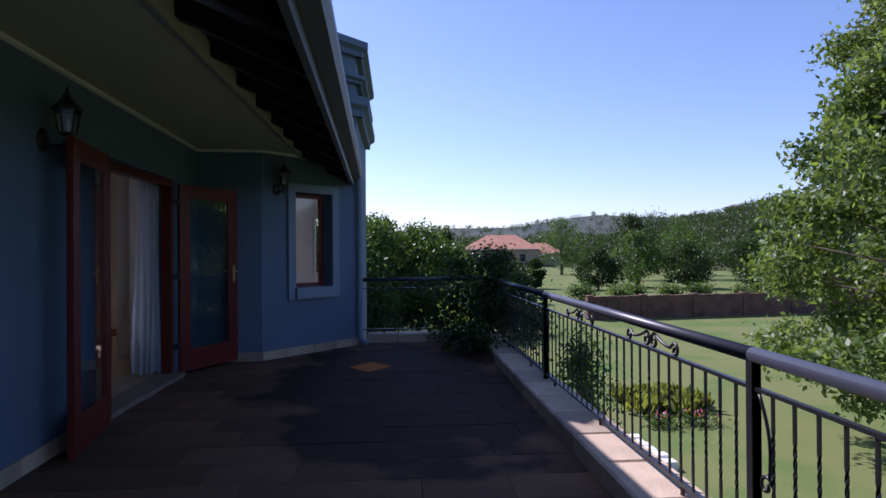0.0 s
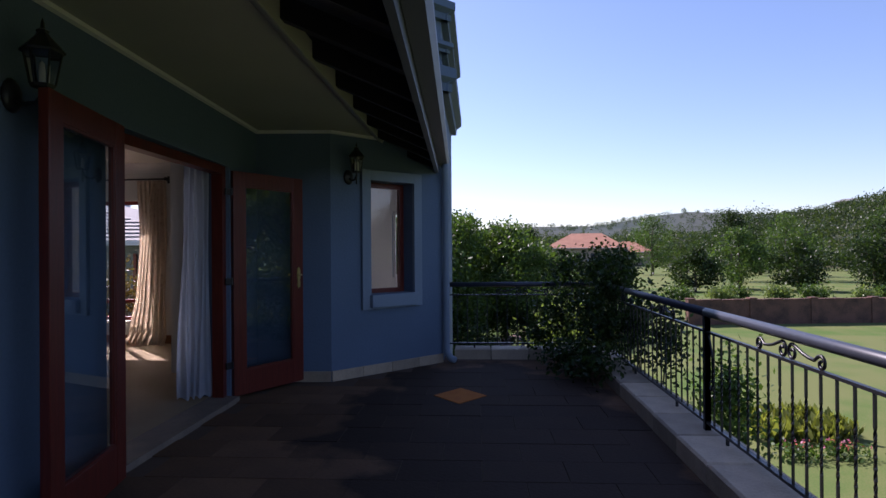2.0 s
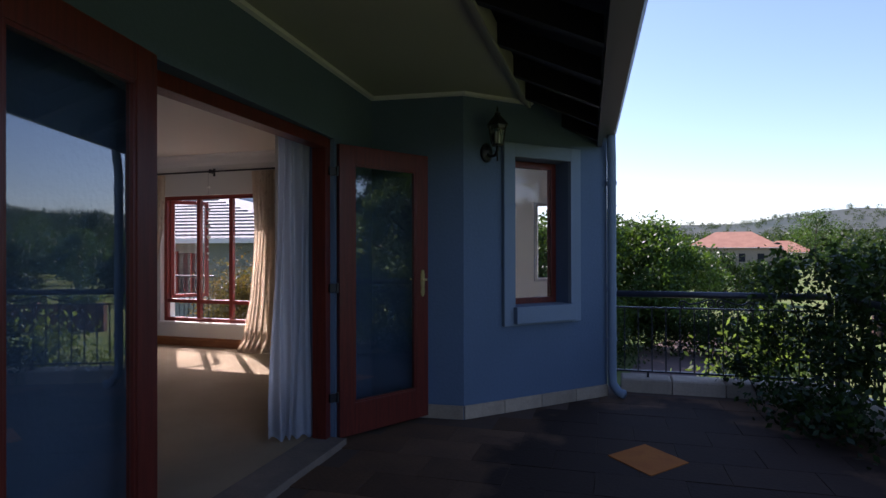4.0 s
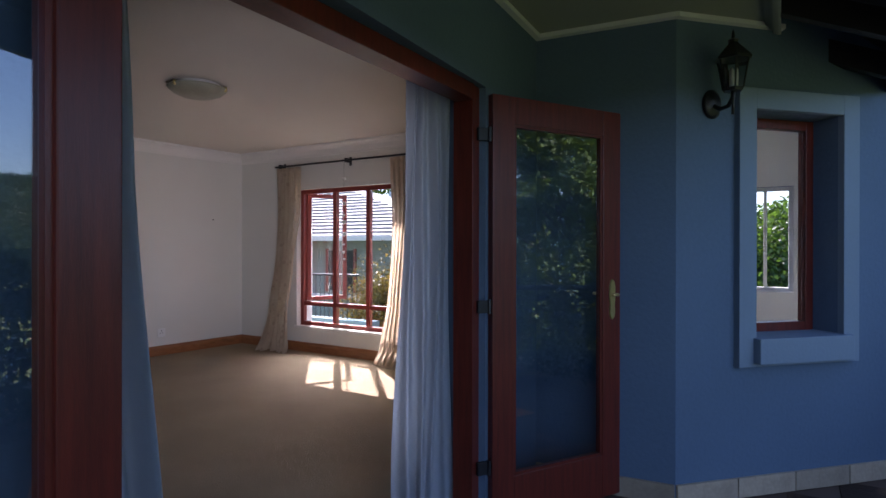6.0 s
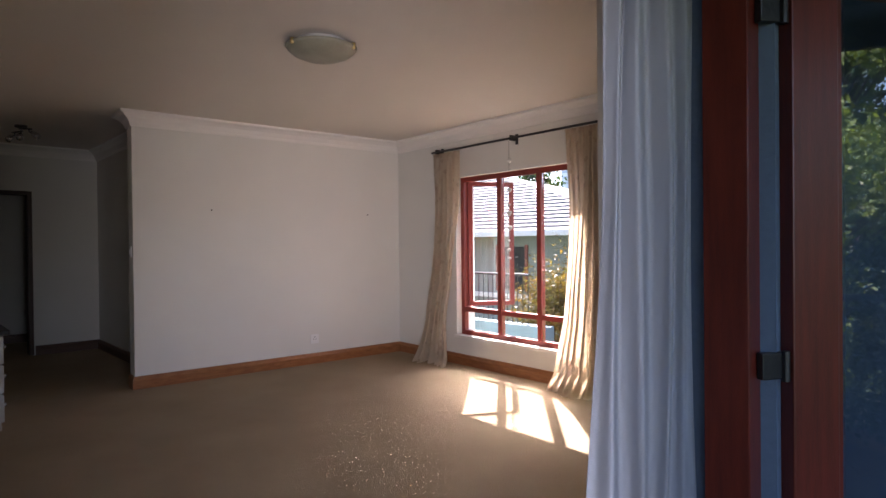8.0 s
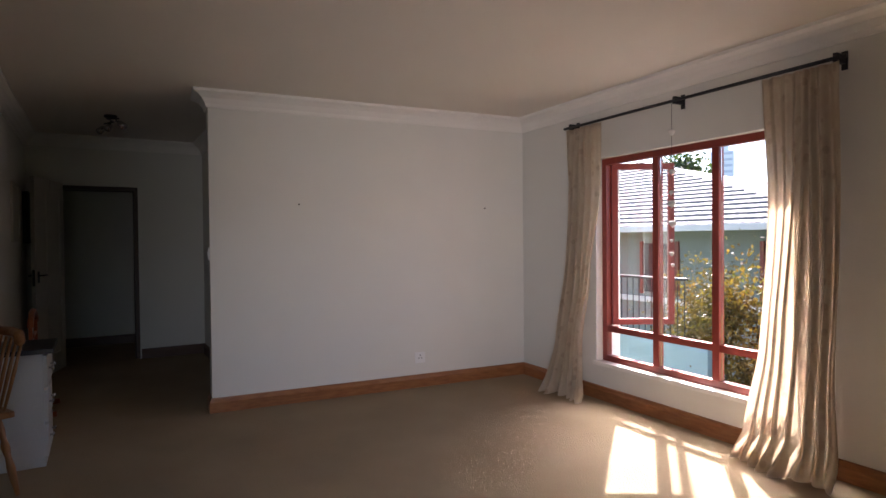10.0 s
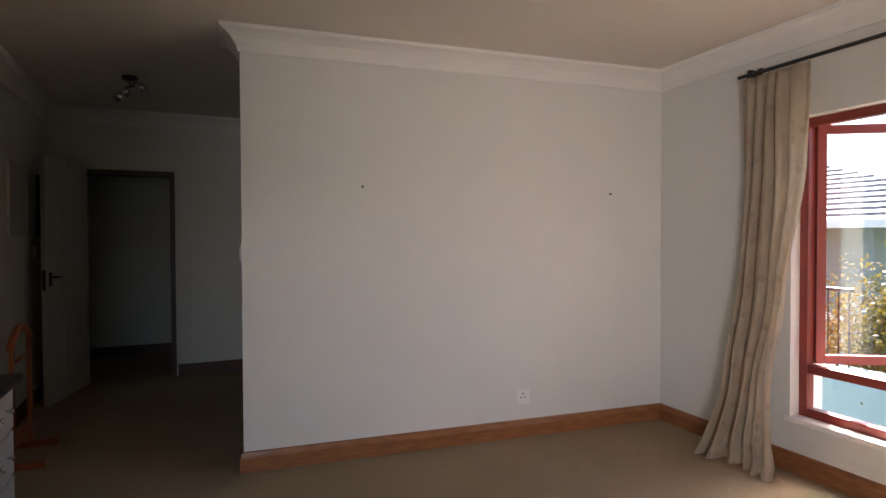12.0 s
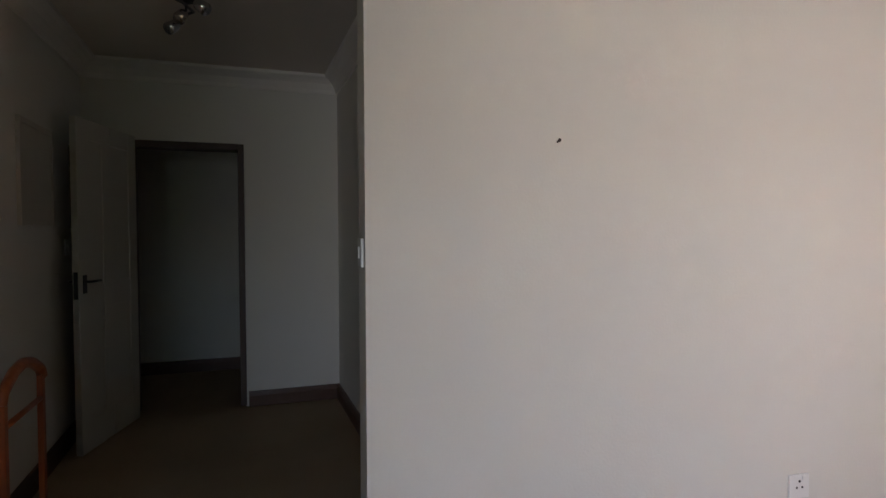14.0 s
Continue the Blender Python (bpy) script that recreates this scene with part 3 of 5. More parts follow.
# ---- glazed terrace doors ----
def leaf_door(m, flip, label):
    """A glazed door leaf; the hinge stands at local x = 0, the leaf runs to x = 0.81."""
    w, h, t = 0.82, 2.02, 0.044
    d = base("glazed_door", m, label, "door", "terrace door leaves")
    st = 0.125
    part("stile", boxes((0, st, -t / 2, t / 2, 0, h), bevel=0.004), M_MAHOG, d)
    part("stile", boxes((w - st, w, -t / 2, t / 2, 0, h), bevel=0.004), M_MAHOG, d)
    part("top_rail", boxes((st, w - st, -t / 2 + 0.001, t / 2 - 0.001, h - 0.13, h), bevel=0.003), M_MAHOG, d)
    part("bottom_rail", boxes((st, w - st, -t / 2 + 0.001, t / 2 - 0.001, 0, 0.22), bevel=0.003), M_MAHOG, d)
    bm = bmesh.new()
    for a in ((st, st + 0.014, -0.016, 0.016, 0.22, h - 0.13), (w - st - 0.014, w - st, -0.016, 0.016, 0.22, h - 0.13),
              (st, w - st, -0.016, 0.016, 0.22, 0.234), (st, w - st, -0.016, 0.016, h - 0.144, h - 0.13)):
        box(bm, *a)
    part("glazing_bead", bm, M_MAHOG, d)
    pane = part("pane", boxes((st + 0.002, w - st - 0.002, -0.003, 0.003, 0.222, h - 0.132)), M_DOORGLASS, d, "clear reflecting glass pane")
    pane.visible_shadow = False
    if flip:
        for s in (-1, 1):
            bm = bmesh.new()
            outline = [(0.0, 0.925), (0.014, 0.935), (0.021, 0.96), (0.017, 1.0), (0.021, 1.04), (0.021, 1.10), (0.014, 1.13), (0.0, 1.14),
                       (-0.014, 1.13), (-0.021, 1.10), (-0.021, 1.04), (-0.017, 1.0), (-0.021, 0.96), (-0.014, 0.935)]
            f0 = [bm.verts.new((w - 0.06 + a, s * t / 2, b)) for a, b in outline]
            f1 = [bm.verts.new((w - 0.06 + a * 0.85, s * (t / 2 + 0.006), 1.03 + (b - 1.03) * 0.96)) for a, b in outline]
            n = len(outline)
            bm.faces.new(f1)
            for k in range(n):
                bm.faces.new((f0[k], f0[(k + 1) % n], f1[(k + 1) % n], f1[k]))
            bmesh.ops.recalc_face_normals(bm, faces=bm.faces[:])
            plate = part("handle_plate", bm, M_BRASS, d, "shaped brass handle plate")
            bm = bmesh.new()
            tube(bm, [(w - 0.06, s * (t / 2), 1.06), (w - 0.06, s * (t / 2 + 0.045), 1.06), (w - 0.07, s * (t / 2 + 0.05), 1.062), (w - 0.095, s * (t / 2 + 0.05), 1.06), (w - 0.105, s * (t / 2 + 0.048), 1.062)], 0.008, 8)
            part("lever", bm, M_BRASS, plate, "brass lever handle", True)
    for z in ((0.25, 1.0, 1.80) if flip else ()):
        bm = bmesh.new()
        box(bm, -0.07, 0.01, -0.010, 0.010, z, z + 0.06, 0.003)
        tube(bm, [(-0.012, -0.012, z - 0.004), (-0.012, -0.012, z + 0.064)], 0.009, 8)
        part("hinge", bm, M_IRON, d, "dark projecting hinge")
    return d


leaf_door(pose(-1.975, 6.745, 0.03, 0, 0, 59.5), True, "red mahogany glazed door standing open against the wall")
leaf_door(pose(-1.83, 4.87, 0.03, 0, 0, 280.8), False, "red mahogany glazed door folded back beside the opening")
frame_thing = base("door_1", pose(0, 0, 0), "dark red mahogany frame of the terrace doors", "door frame", kind="structure")
xa, xb = -2.10, -2.03
part("jamb", boxes((xa, xb + 0.04, OP0, OP0 + 0.07, 0.03, 2.08), bevel=0.003), M_MAHOG, frame_thing)
part("jamb", boxes((xa - 0.02, xb + 0.01, OP1 - 0.07, OP1, 0.03, 2.08), bevel=0.003), M_MAHOG, frame_thing)
part("head", boxes((xa - 0.01, xb + 0.02, OP0 + 0.07, OP1 - 0.07, 2.01, 2.08), bevel=0.003), M_MAHOG, frame_thing)
part("threshold", boxes((-2.16, -1.90, OP0, OP1, -0.02, 0.042), bevel=0.006), M_SILL, frame_thing, "pale stone door sill")


# ---- windows ----
def bay_window():
    w = base("window_1", pose(B1[0], B1[1], 0, 0, 0, 45), "small red-framed window in a pale blue surround", "window", kind="structure")
    s0, s1, z0, z1 = WC
    for a in ((s0 - 0.11, s0, -0.04, 0.004, z0 - 0.15, z1 + 0.11), (s1, s1 + 0.11, -0.04, 0.004, z0 - 0.15, z1 + 0.11), (s0, s1, -0.039, 0.004, z1, z1 + 0.109), (s0, s1, -0.039, 0.004, z0 - 0.149, z0 - 0.03)):
        part("surround", boxes(a, bevel=0.004), M_OUT_TRIM, w)
    part("window_sill", boxes((s0 - 0.02, s1 + 0.02, -0.09, 0.158, z0 - 0.13, z0 + 0.006), bevel=0.005), M_OUT_TRIM, w, "pale painted sloping sill")
    f = 0.055
    for a in ((s0, s0 + f, 0.16, 0.22, z0, z1), (s1 - f, s1, 0.16, 0.22, z0, z1), (s0 + f, s1 - f, 0.16, 0.22, z0, z0 + f), (s0 + f, s1 - f, 0.16, 0.22, z1 - f, z1)):
        part("window_frame", boxes(a, bevel=0.004), M_MAHOG, w)
    p = part("pane", boxes((s0 + f, s1 - f, 0.185, 0.191, z0 + f, z1 - f)), M_GLASS, w)
    p.visible_shadow = False


bay_window()


def sash(parent, x0, x1, z0, z1, m, name="sash"):
    """An openable casement hinged at local x = 0."""
    s = base(name, m)
    s.parent = parent
    f = 0.05
    wd = x1 - x0
    for a in ((0, f, -0.02, 0.02, z0, z1), (wd - f, wd, -0.02, 0.02, z0, z1), (f, wd - f, -0.02, 0.02, z0, z0 + f), (f, wd - f, -0.02, 0.02, z1 - f, z1)):
        part("sash_rail", boxes(a, bevel=0.003), M_WINRED, s)
    p = part("pane", boxes((f, wd - f, -0.003, 0.003, z0 + f, z1 - f)), M_GLASS, s)
    p.visible_shadow = False


def bedroom_window():
    w = base("window_2", pose(*north(0, 0.10), 0, 0, 0, A_N), "red-framed three-light bedroom window with one casement open", "window", kind="structure")
    xs = (1.05, 1.625, 2.15, 2.70)
    z0, zt, z1, f = 0.355, 0.63, 2.06, 0.05
    part("window_frame", boxes((xs[0], xs[0] + f, -0.03, 0.03, z0, z1), bevel=0.003), M_WINRED, w)
    part("window_frame", boxes((xs[3] - f, xs[3], -0.03, 0.03, z0, z1), bevel=0.003), M_WINRED, w)
    part("window_frame", boxes((xs[0] + f, xs[3] - f, -0.03, 0.03, z0, z0 + f), bevel=0.003), M_WINRED, w)
    part("window_frame", boxes((xs[0] + f, xs[3] - f, -0.03, 0.03, z1 - f, z1), bevel=0.003), M_WINRED, w)
    for x in xs[1:3]:
        part("mullion", boxes((x - 0.027, x + 0.027, -0.029, 0.029, z0 + f, z1 - f), bevel=0.003), M_WINRED, w)
    part("transom", boxes((xs[0] + f, xs[3] - f, -0.026, 0.026, zt - 0.025, zt + 0.025), bevel=0.003), M_WINRED, w)
    for k in range(3):
        for a, b in ((z0 + f, zt - 0.025), (zt + 0.025, z1 - f)):
            if k == 0 and a > z0 + f:
                continue
            p = part("pane", boxes((xs[k] + 0.03, xs[k + 1] - 0.03, -0.003, 0.003, a, b)), M_GLASS, w)
            p.visible_shadow = False
    sash(w, 0.0, 0.52, zt + 0.03, z1 - 0.04, pose(xs[0] + 0.05, 0.03, 0, 0, 0, 60))
    part("window_sill", boxes((xs[0] - 0.03, xs[3] + 0.03, -0.12, -0.032, z0 - 0.03, z0 + 0.002), bevel=0.005), M_CORNICE, w, "white painted inner sill")


bedroom_window()


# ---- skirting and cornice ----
# hallway skirting colour, much darker than the bedroom's
M_HALLSKIRT = material("dark_hall_skirting", (0.09, 0.04, 0.022), 0.4, scale=4, amount=0.4)
SK = [(0, 0), (0.022, 0), (0.022, 0.08), (0.016, 0.095), (0.012, 0.11), (0, 0.115)]
CO = [(0, -0.13), (0.012, -0.13), (0.02, -0.10), (0.045, -0.06), (0.075, -0.035), (0.105, -0.02), (0.11, 0.0), (0, 0)]


def mould(name, profile, pts, z, mat, label, category):
    """A moulding along a line of points, mitred at its corners; it stands out to the right of the way."""
    bm = bmesh.new()
    way = [Vector(p) for p in pts]
    dirs = [(b - a).normalized() for a, b in zip(way, way[1:])]
    rings = []
    for k, p in enumerate(way):
        d0, d1 = dirs[max(0, k - 1)], dirs[min(len(dirs) - 1, k)]
        n0, n1 = Vector((d0.y, -d0.x)), Vector((d1.y, -d1.x))
        out = (n0 + n1) / (1 + n0.dot(n1))
        rings.append([bm.verts.new((p.x + out.x * a, p.y + out.y * a, z + b)) for a, b in profile])
    n = len(profile)
    for a, b in zip(rings, rings[1:]):
        for i in range(n):
            bm.faces.new((a[i], b[i], b[(i + 1) % n], a[(i + 1) % n]))
    bm.faces.new(rings[0][::-1])
    bm.faces.new(rings[-1])
    bmesh.ops.recalc_face_normals(bm, faces=bm.faces[:])
    thing(name, bm, mat, label, category, kind="structure")


mould("baseboard", SK, [west(0, -0.178), west(0, 0), Q_N, north(4.25, 0)], Z_IN, M_SKIRT, "varnished wooden skirting round the cream walls", "skirting")
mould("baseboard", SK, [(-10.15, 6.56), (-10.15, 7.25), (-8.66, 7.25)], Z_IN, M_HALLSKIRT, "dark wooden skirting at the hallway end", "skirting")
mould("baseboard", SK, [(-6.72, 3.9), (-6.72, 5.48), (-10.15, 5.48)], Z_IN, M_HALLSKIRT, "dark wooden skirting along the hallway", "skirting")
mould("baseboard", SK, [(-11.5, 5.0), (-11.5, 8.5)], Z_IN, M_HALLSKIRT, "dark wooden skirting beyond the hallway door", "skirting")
mould("cornice", CO, [(-6.72, 3.6), (-6.72, 5.48), (-10.15, 5.48), (-10.15, 7.25), (-7.62, 7.25)], Z_RC, M_CORNICE, "white plaster cornice round the hallway", "cornice")
mould("cornice", CO, [west(0.30, -0.2), west(0, -0.2), west(0, 0), Q_N, north(4.25, 0)], Z_RC, M_CORNICE, "white plaster cornice round the bedroom", "cornice")
BEAD = [(0, 0), (0.03, 0), (0.03, -0.025), (0.0, -0.03)]
mould("trim", BEAD, [(-1.27 + 0.02, 7.5), (-2.02, 7.45)][::-1], Z_TC, M_CORNICE, "cream bead along the terrace ceiling", "trim")
mould("trim", BEAD, [A1, A0], Z_TC, M_CORNICE, "cream bead along the terrace ceiling", "trim")
mould("trim", BEAD, [B1, (-0.8, 7.97)], Z_TC, M_CORNICE, "cream bead along the terrace ceiling", "trim")

mould("trim", [(0, 0), (0.075, 0), (0.075, -0.018), (0.055, -0.028), (0.04, -0.03), (0.04, -0.045), (0.012, -0.055), (0, -0.055)], [(-0.80, 7.94), (-0.80, -2.3)], Z_TC, M_CEIL_OUT, "stepped cream moulding at the terrace ceiling's edge", "trim")


# ---- curtains ----
def glide(table, f):
    """Smooth reading between the (f, value) pairs of a table."""
    for (f0, v0), (f1, v1) in zip(table, table[1:]):
        if f <= f1:
            q = (f - f0) / (f1 - f0)
            return v0 + (v1 - v0) * q * q * (3 - 2 * q)
    return table[-1][1]


STRAIGHT = ((0, 0), (1, 0))


def curtain(x0, x1, z0, z1, depth, folds, m, mat, label, name="curtain", left=STRAIGHT, right=STRAIGHT, pull=0.0, puddle=0.0, seed=1):
    """Hanging cloth along local x with pinched pleats at the top and fuller folds below; its two edges drift by 'left' and 'right'."""
    r = random.Random(seed)
    ph = [r.uniform(0, 6.28) for _ in range(5)]
    bm = bmesh.new()
    nu, nv = folds * 12, 40
    grid = []
    for j in range(nv + 1):
        f = j / nv
        row = []
        a, b = x0 + glide(left, f), x1 + glide(right, f)
        for i in range(nu + 1):
            u = i / nu
            wave = u + 0.035 * math.sin(5.3 * u + ph[0] + 1.7 * f) + 0.02 * math.sin(11 * u + ph[3] - 2.5 * f)
            head = max(0.0, 1 - f / 0.07)
            amp = depth * (0.30 * head + (1 - head) * (0.55 + 0.35 * math.sin(4 * u + ph[1] + 1.4 * f)) * (0.65 + 0.5 * f))
            y = amp * math.sin(wave * folds * math.tau + 0.8 * math.sin(2.2 * f + ph[2])) + 0.25 * amp * math.sin(wave * folds * 2 * math.tau + ph[4] + 3 * f)
            y += pull * max(0.0, f - 0.25) ** 1.5
            z = z1 + (z0 - z1) * f
            flare = max(0.0, (f - 0.93) / 0.07)
            y -= puddle * flare ** 1.5 * (0.6 + 0.4 * math.sin(9 * u + ph[0]))
            z += 0.012 * flare * (1 + math.sin(folds * math.tau * wave + ph[1]))
            x = a + (b - a) * u + 0.010 * math.sin(6 * f + 8 * u + ph[1])
            row.append(bm.verts.new((x, y, z)))
        grid.append(row)
    for j in range(nv):
        for i in range(nu):
            bm.faces.new((grid[j][i], grid[j][i + 1], grid[j + 1][i + 1], grid[j + 1][i]))
    bmesh.ops.solidify(bm, geom=bm.faces[:], thickness=0.003)
    return thing(name, bm, mat, label, "curtain", m=m, soft=True)


HANG = pose(*north(0, -0.10), 0, 0, 0, A_N)
curtain(0.80, 1.23, Z_IN + 0.005, 2.33, 0.042, 6, HANG, M_CURTAIN, "beige patterned silk curtain swept aside at the bedroom window",
        left=((0, 0), (0.5, 0.0), (0.78, -0.06), (1, -0.20)), right=((0, 0), (0.22, -0.01), (0.55, -0.10), (0.8, -0.18), (0.92, -0.16), (1, -0.08)), pull=-0.16, puddle=0.08, seed=2)
curtain(2.62, 3.05, Z_IN + 0.005, 2.33, 0.042, 7, HANG, M_CURTAIN, "beige patterned silk curtain trailing on the carpet",
        left=((0, 0), (0.3, 0.02), (0.7, 0.0), (0.90, -0.05), (1, -0.11)), right=((0, 0), (0.7, 0.02), (1, 0.06)), pull=-0.18, puddle=0.10, seed=5)
curtain(-0.11, 0.09, Z_IN + 0.005, 2.30, 0.030, 4, pose(-2.22, 6.60, 0, 0, 0, 40), M_SHEER, "pale grey-blue curtain lining beside the doorway", "lining_curtain",
        left=((0, 0), (0.3, -0.01), (1, -0.06)), right=((0, 0), (1, 0.02)), seed=8)
curtain(-0.12, 0.14, Z_IN + 0.005, 2.30, 0.040, 4, pose(-2.31, 5.07, 0, 0, 0, 98), M_SHEER, "pale grey-blue curtain lining flaring towards the carpet", "lining_curtain",
        left=STRAIGHT, right=((0, 0), (0.3, 0.02), (1, 0.16)), seed=11)
rod = base("curtain_rod", pose(*north(0, -0.10), 2.35, 0, 0, A_N), "dark iron curtain rod above the window", "curtain rod")
bm = bmesh.new()
tube(bm, [(0.77, 0, 0), (3.08, 0, 0)], 0.011, 10)
part("rod", bm, M_IRON, rod, soft=True)
for x in (0.84, 1.95, 3.02):
    part("bracket", boxes((x - 0.01, x + 0.01, 0, 0.1, -0.02, 0.03), (x - 0.015, x + 0.015, 0.09, 0.1, -0.05, 0.05)), M_IRON, rod)


# ---- things on the terrace ----
def wall_lantern(m):
    """A black coach lantern; the wall is the local plane y = 0 and the lantern stands out to -y."""
    l = base("wall_lantern", m, "black six-sided coach lantern on the wall", "wall lamp", "terrace lanterns")
    bm = bmesh.new()
    lathe(bm, [(0, 0), (0.055, 0), (0.06, 0.01), (0.045, 0.022), (0.02, 0.03), (0, 0.032)], 16)
    for v in bm.verts:
        v.co = Vector((v.co.x, -v.co.z, v.co.y * 1.3))
    part("back_plate", bm, M_IRON, l, soft=True)
    bm = bmesh.new()
    tube(bm, [(0, -0.02, -0.01), (0, -0.07, -0.04), (0, -0.13, -0.035), (0, -0.16, 0.0), (0, -0.16, 0.04)], 0.011, 8)
    tube(bm, [(0, -0.16, -0.085), (0, -0.16, 0.03)], 0.007, 6)
    part("arm", bm, M_IRON, l, soft=True)
    def hexa(prof):
        b = bmesh.new()
        lathe(b, prof, 6, (0, -0.16, 0))
        return b
    part("lantern_base", hexa([(0, 0.03), (0.045, 0.03), (0.052, 0.045), (0, 0.046)]), M_IRON, l)
    part("lantern_glass", hexa([(0.047, 0.046), (0.072, 0.185)]), M_GLASS, l, "clear lantern glass").visible_shadow = False
    bm = bmesh.new()
    for k in range(6):
        a = k * math.tau / 6
        tube(bm, [(0.049 * math.cos(a), -0.16 + 0.049 * math.sin(a), 0.044), (0.075 * math.cos(a), -0.16 + 0.075 * math.sin(a), 0.19)], 0.0045, 5)
    part("glazing_bars", bm, M_IRON, l)
    part("lantern_roof", hexa([(0, 0.185), (0.088, 0.185), (0.09, 0.195), (0.055, 0.235), (0.03, 0.262), (0.022, 0.275), (0.028, 0.285), (0.010, 0.295), (0.007, 0.325), (0, 0.345)]), M_IRON, l)
    bm = bmesh.new()
    lathe(bm, [(0, 0.05), (0.014, 0.05), (0.014, 0.10), (0.011, 0.135), (0, 0.15)], 10, (0, -0.16, 0))
    part("bulb", bm, M_WHITE, l, "white candle bulb", True)
    return l


lant = wall_lantern(pose(B1[0] + 0.21 * 0.707, B1[1] + 0.21 * 0.707, 2.09, 0, 0, 45))
copy_thing(lant, pose(door_x(4.12), 4.12, 2.03, 0, 0, 87.5))

bm = bmesh.new()
prism(bm, [(0.05, 6.66), (0.29, 6.95), (0.05, 7.24), (-0.19, 6.95)], -0.01, 0.006)
thing("inlay_tile", bm, M_TERRA, "diamond-shaped terracotta tile set in the paving", "tile")

plinth = tagged(new("plinth"), "row of pale stone tiles along the wall foot", "plinth", kind="structure")


def plinth_row(p0, p1, step):
    p0, p1 = Vector((*p0, 0)), Vector((*p1, 0))
    n = max(1, round((p1 - p0).length / step))
    ang = math.degrees(math.atan2(p1.y - p0.y, p1.x - p0.x))
    w = (p1 - p0).length / n
    me = mesh_from(boxes((0.003, w - 0.003, -0.016, 0.004, 0.0, 0.105), bevel=0.003), "plinth_tile", M_STONE)
    for k in range(n):
        q = p0.lerp(p1, k / n)
        piece("plinth_tile", me, plinth, pose(q.x, q.y, 0.0, 0, 0, ang))


plinth_row(A0, B1, 0.37)
plinth_row(B1, C1, 0.36)
plinth_row((door_x(-2.0), -2.0), (door_x(4.7), 4.7), 0.42)


# ---- things in the bedroom and hallway ----
cl = base("ceiling_light", pose(-4.66, 7.21, Z_RC), "round frosted glass ceiling light, switched off", "ceiling light")
bm = bmesh.new()
lathe(bm, [(0, 0), (0.16, 0), (0.165, -0.03), (0.15, -0.035), (0, -0.035)], 32)
part("ceiling_plate", bm, M_WHITE, cl, soft=True)
M_FROST = material("frosted_glass", (0.33, 0.32, 0.24), 0.4, second=(0.25, 0.24, 0.18), scale=9, amount=0.4)
bm = bmesh.new()
lathe(bm, [(0.205, -0.03), (0.215, -0.034), (0.205, -0.05), (0.175, -0.075), (0.12, -0.098), (0.06, -0.108), (0, -0.110)], 40)
part("bowl", bm, M_FROST, cl, "frosted cream glass bowl", True)
for k in range(3):
    a = k * math.tau / 3 + 0.6
    bm = bmesh.new()
    lathe(bm, [(0, -0.022), (0.012, -0.022), (0.013, -0.05), (0.006, -0.058), (0, -0.058)], 10, (0.208 * math.cos(a), 0.208 * math.sin(a), 0))
    part("clip", bm, M_BRASS, cl, "small metal clip", True)


def wall_plate(m, label, category, holes):
    p = base("socket" if holes else "light_switch", m, label, category)
    part("face_plate", boxes((-0.05, 0.05, -0.010, 0.0, -0.05, 0.05), bevel=0.003), M_WHITE, p)
    if holes:
        for x, z, r in ((0.0, 0.022, 0.006), (-0.014, -0.004, 0.005), (0.014, -0.004, 0.005)):
            bm = bmesh.new()
            lathe(bm, [(0, 0), (r, 0), (r, 0.001), (0, 0.001)], 10)
            for v in bm.verts:
                v.co = Vector((x + v.co.x, -0.0105 - v.co.z, z + v.co.y))
            part("pin_hole", bm, M_DARK, p)
        part("rocker", boxes((0.012, 0.03, -0.014, -0.009, 0.026, 0.044), bevel=0.002), M_WHITE, p)
    else:
        part("rocker", boxes((-0.012, 0.012, -0.015, -0.009, -0.02, 0.02), bevel=0.002), M_WHITE, p)
    return p


wall_plate(pose(*west(1.79, 0), 0.31, 0, 0, 85.1), "white square power socket low on the wall", "socket", True)
wall_plate(pose(*west(0, -0.10), 1.30, 0, 0, -4.9), "white light switch on the wall end", "light switch", False)
wall_plate(pose(-9.70, 5.48, 1.28, 0, 0, 180), "white light switch beside the hallway door", "light switch", False)
for s, z in ((0.70, 1.697), (2.482, 1.69)):
    bm = bmesh.new()
    tube(bm, [(*west(s, 0), z), (*west(s, 0.018), z + 0.004)], 0.004, 6)
    tube(bm, [(*west(s, 0.018), z + 0.004), (*west(s, 0.020), z + 0.004)], 0.007, 8)
    thing("nail", bm, M_DARK, "small dark picture nail still in the wall", "nail", "picture nails")

# hallway door, frame and wall panels
hd = base("hall_door", pose(-10.11, 5.80, Z_IN + 0.01, 0, 0, -16), "cream panelled hallway door standing open", "door")
W, H, T = 0.74, 2.0, 0.04
part("slab", boxes((0, W, -0.013, 0.013, 0, H)), M_DOORWHITE, hd)
for a in ((0, 0.11, 0, H), (W - 0.11, W, 0, H), (0.345, 0.455, 0.2, H - 0.12)):
    part("stile", boxes((a[0], a[1], -T / 2, T / 2, a[2], a[3]), bevel=0.004), M_DOORWHITE, hd)
for z0, z1 in ((0, 0.2), (0.85, 1.0), (H - 0.12, H)):
    for a, b in ((0.11, 0.345), (0.455, W - 0.11)):
        part("rail", boxes((a, b, -T / 2 + 0.001, T / 2 - 0.001, z0, z1), bevel=0.004), M_DOORWHITE, hd)
part("lock_plate", boxes((W - 0.001, W + 0.003, -0.012, 0.012, 0.93, 1.09)), M_IRON, hd, "dark lock edge plate")
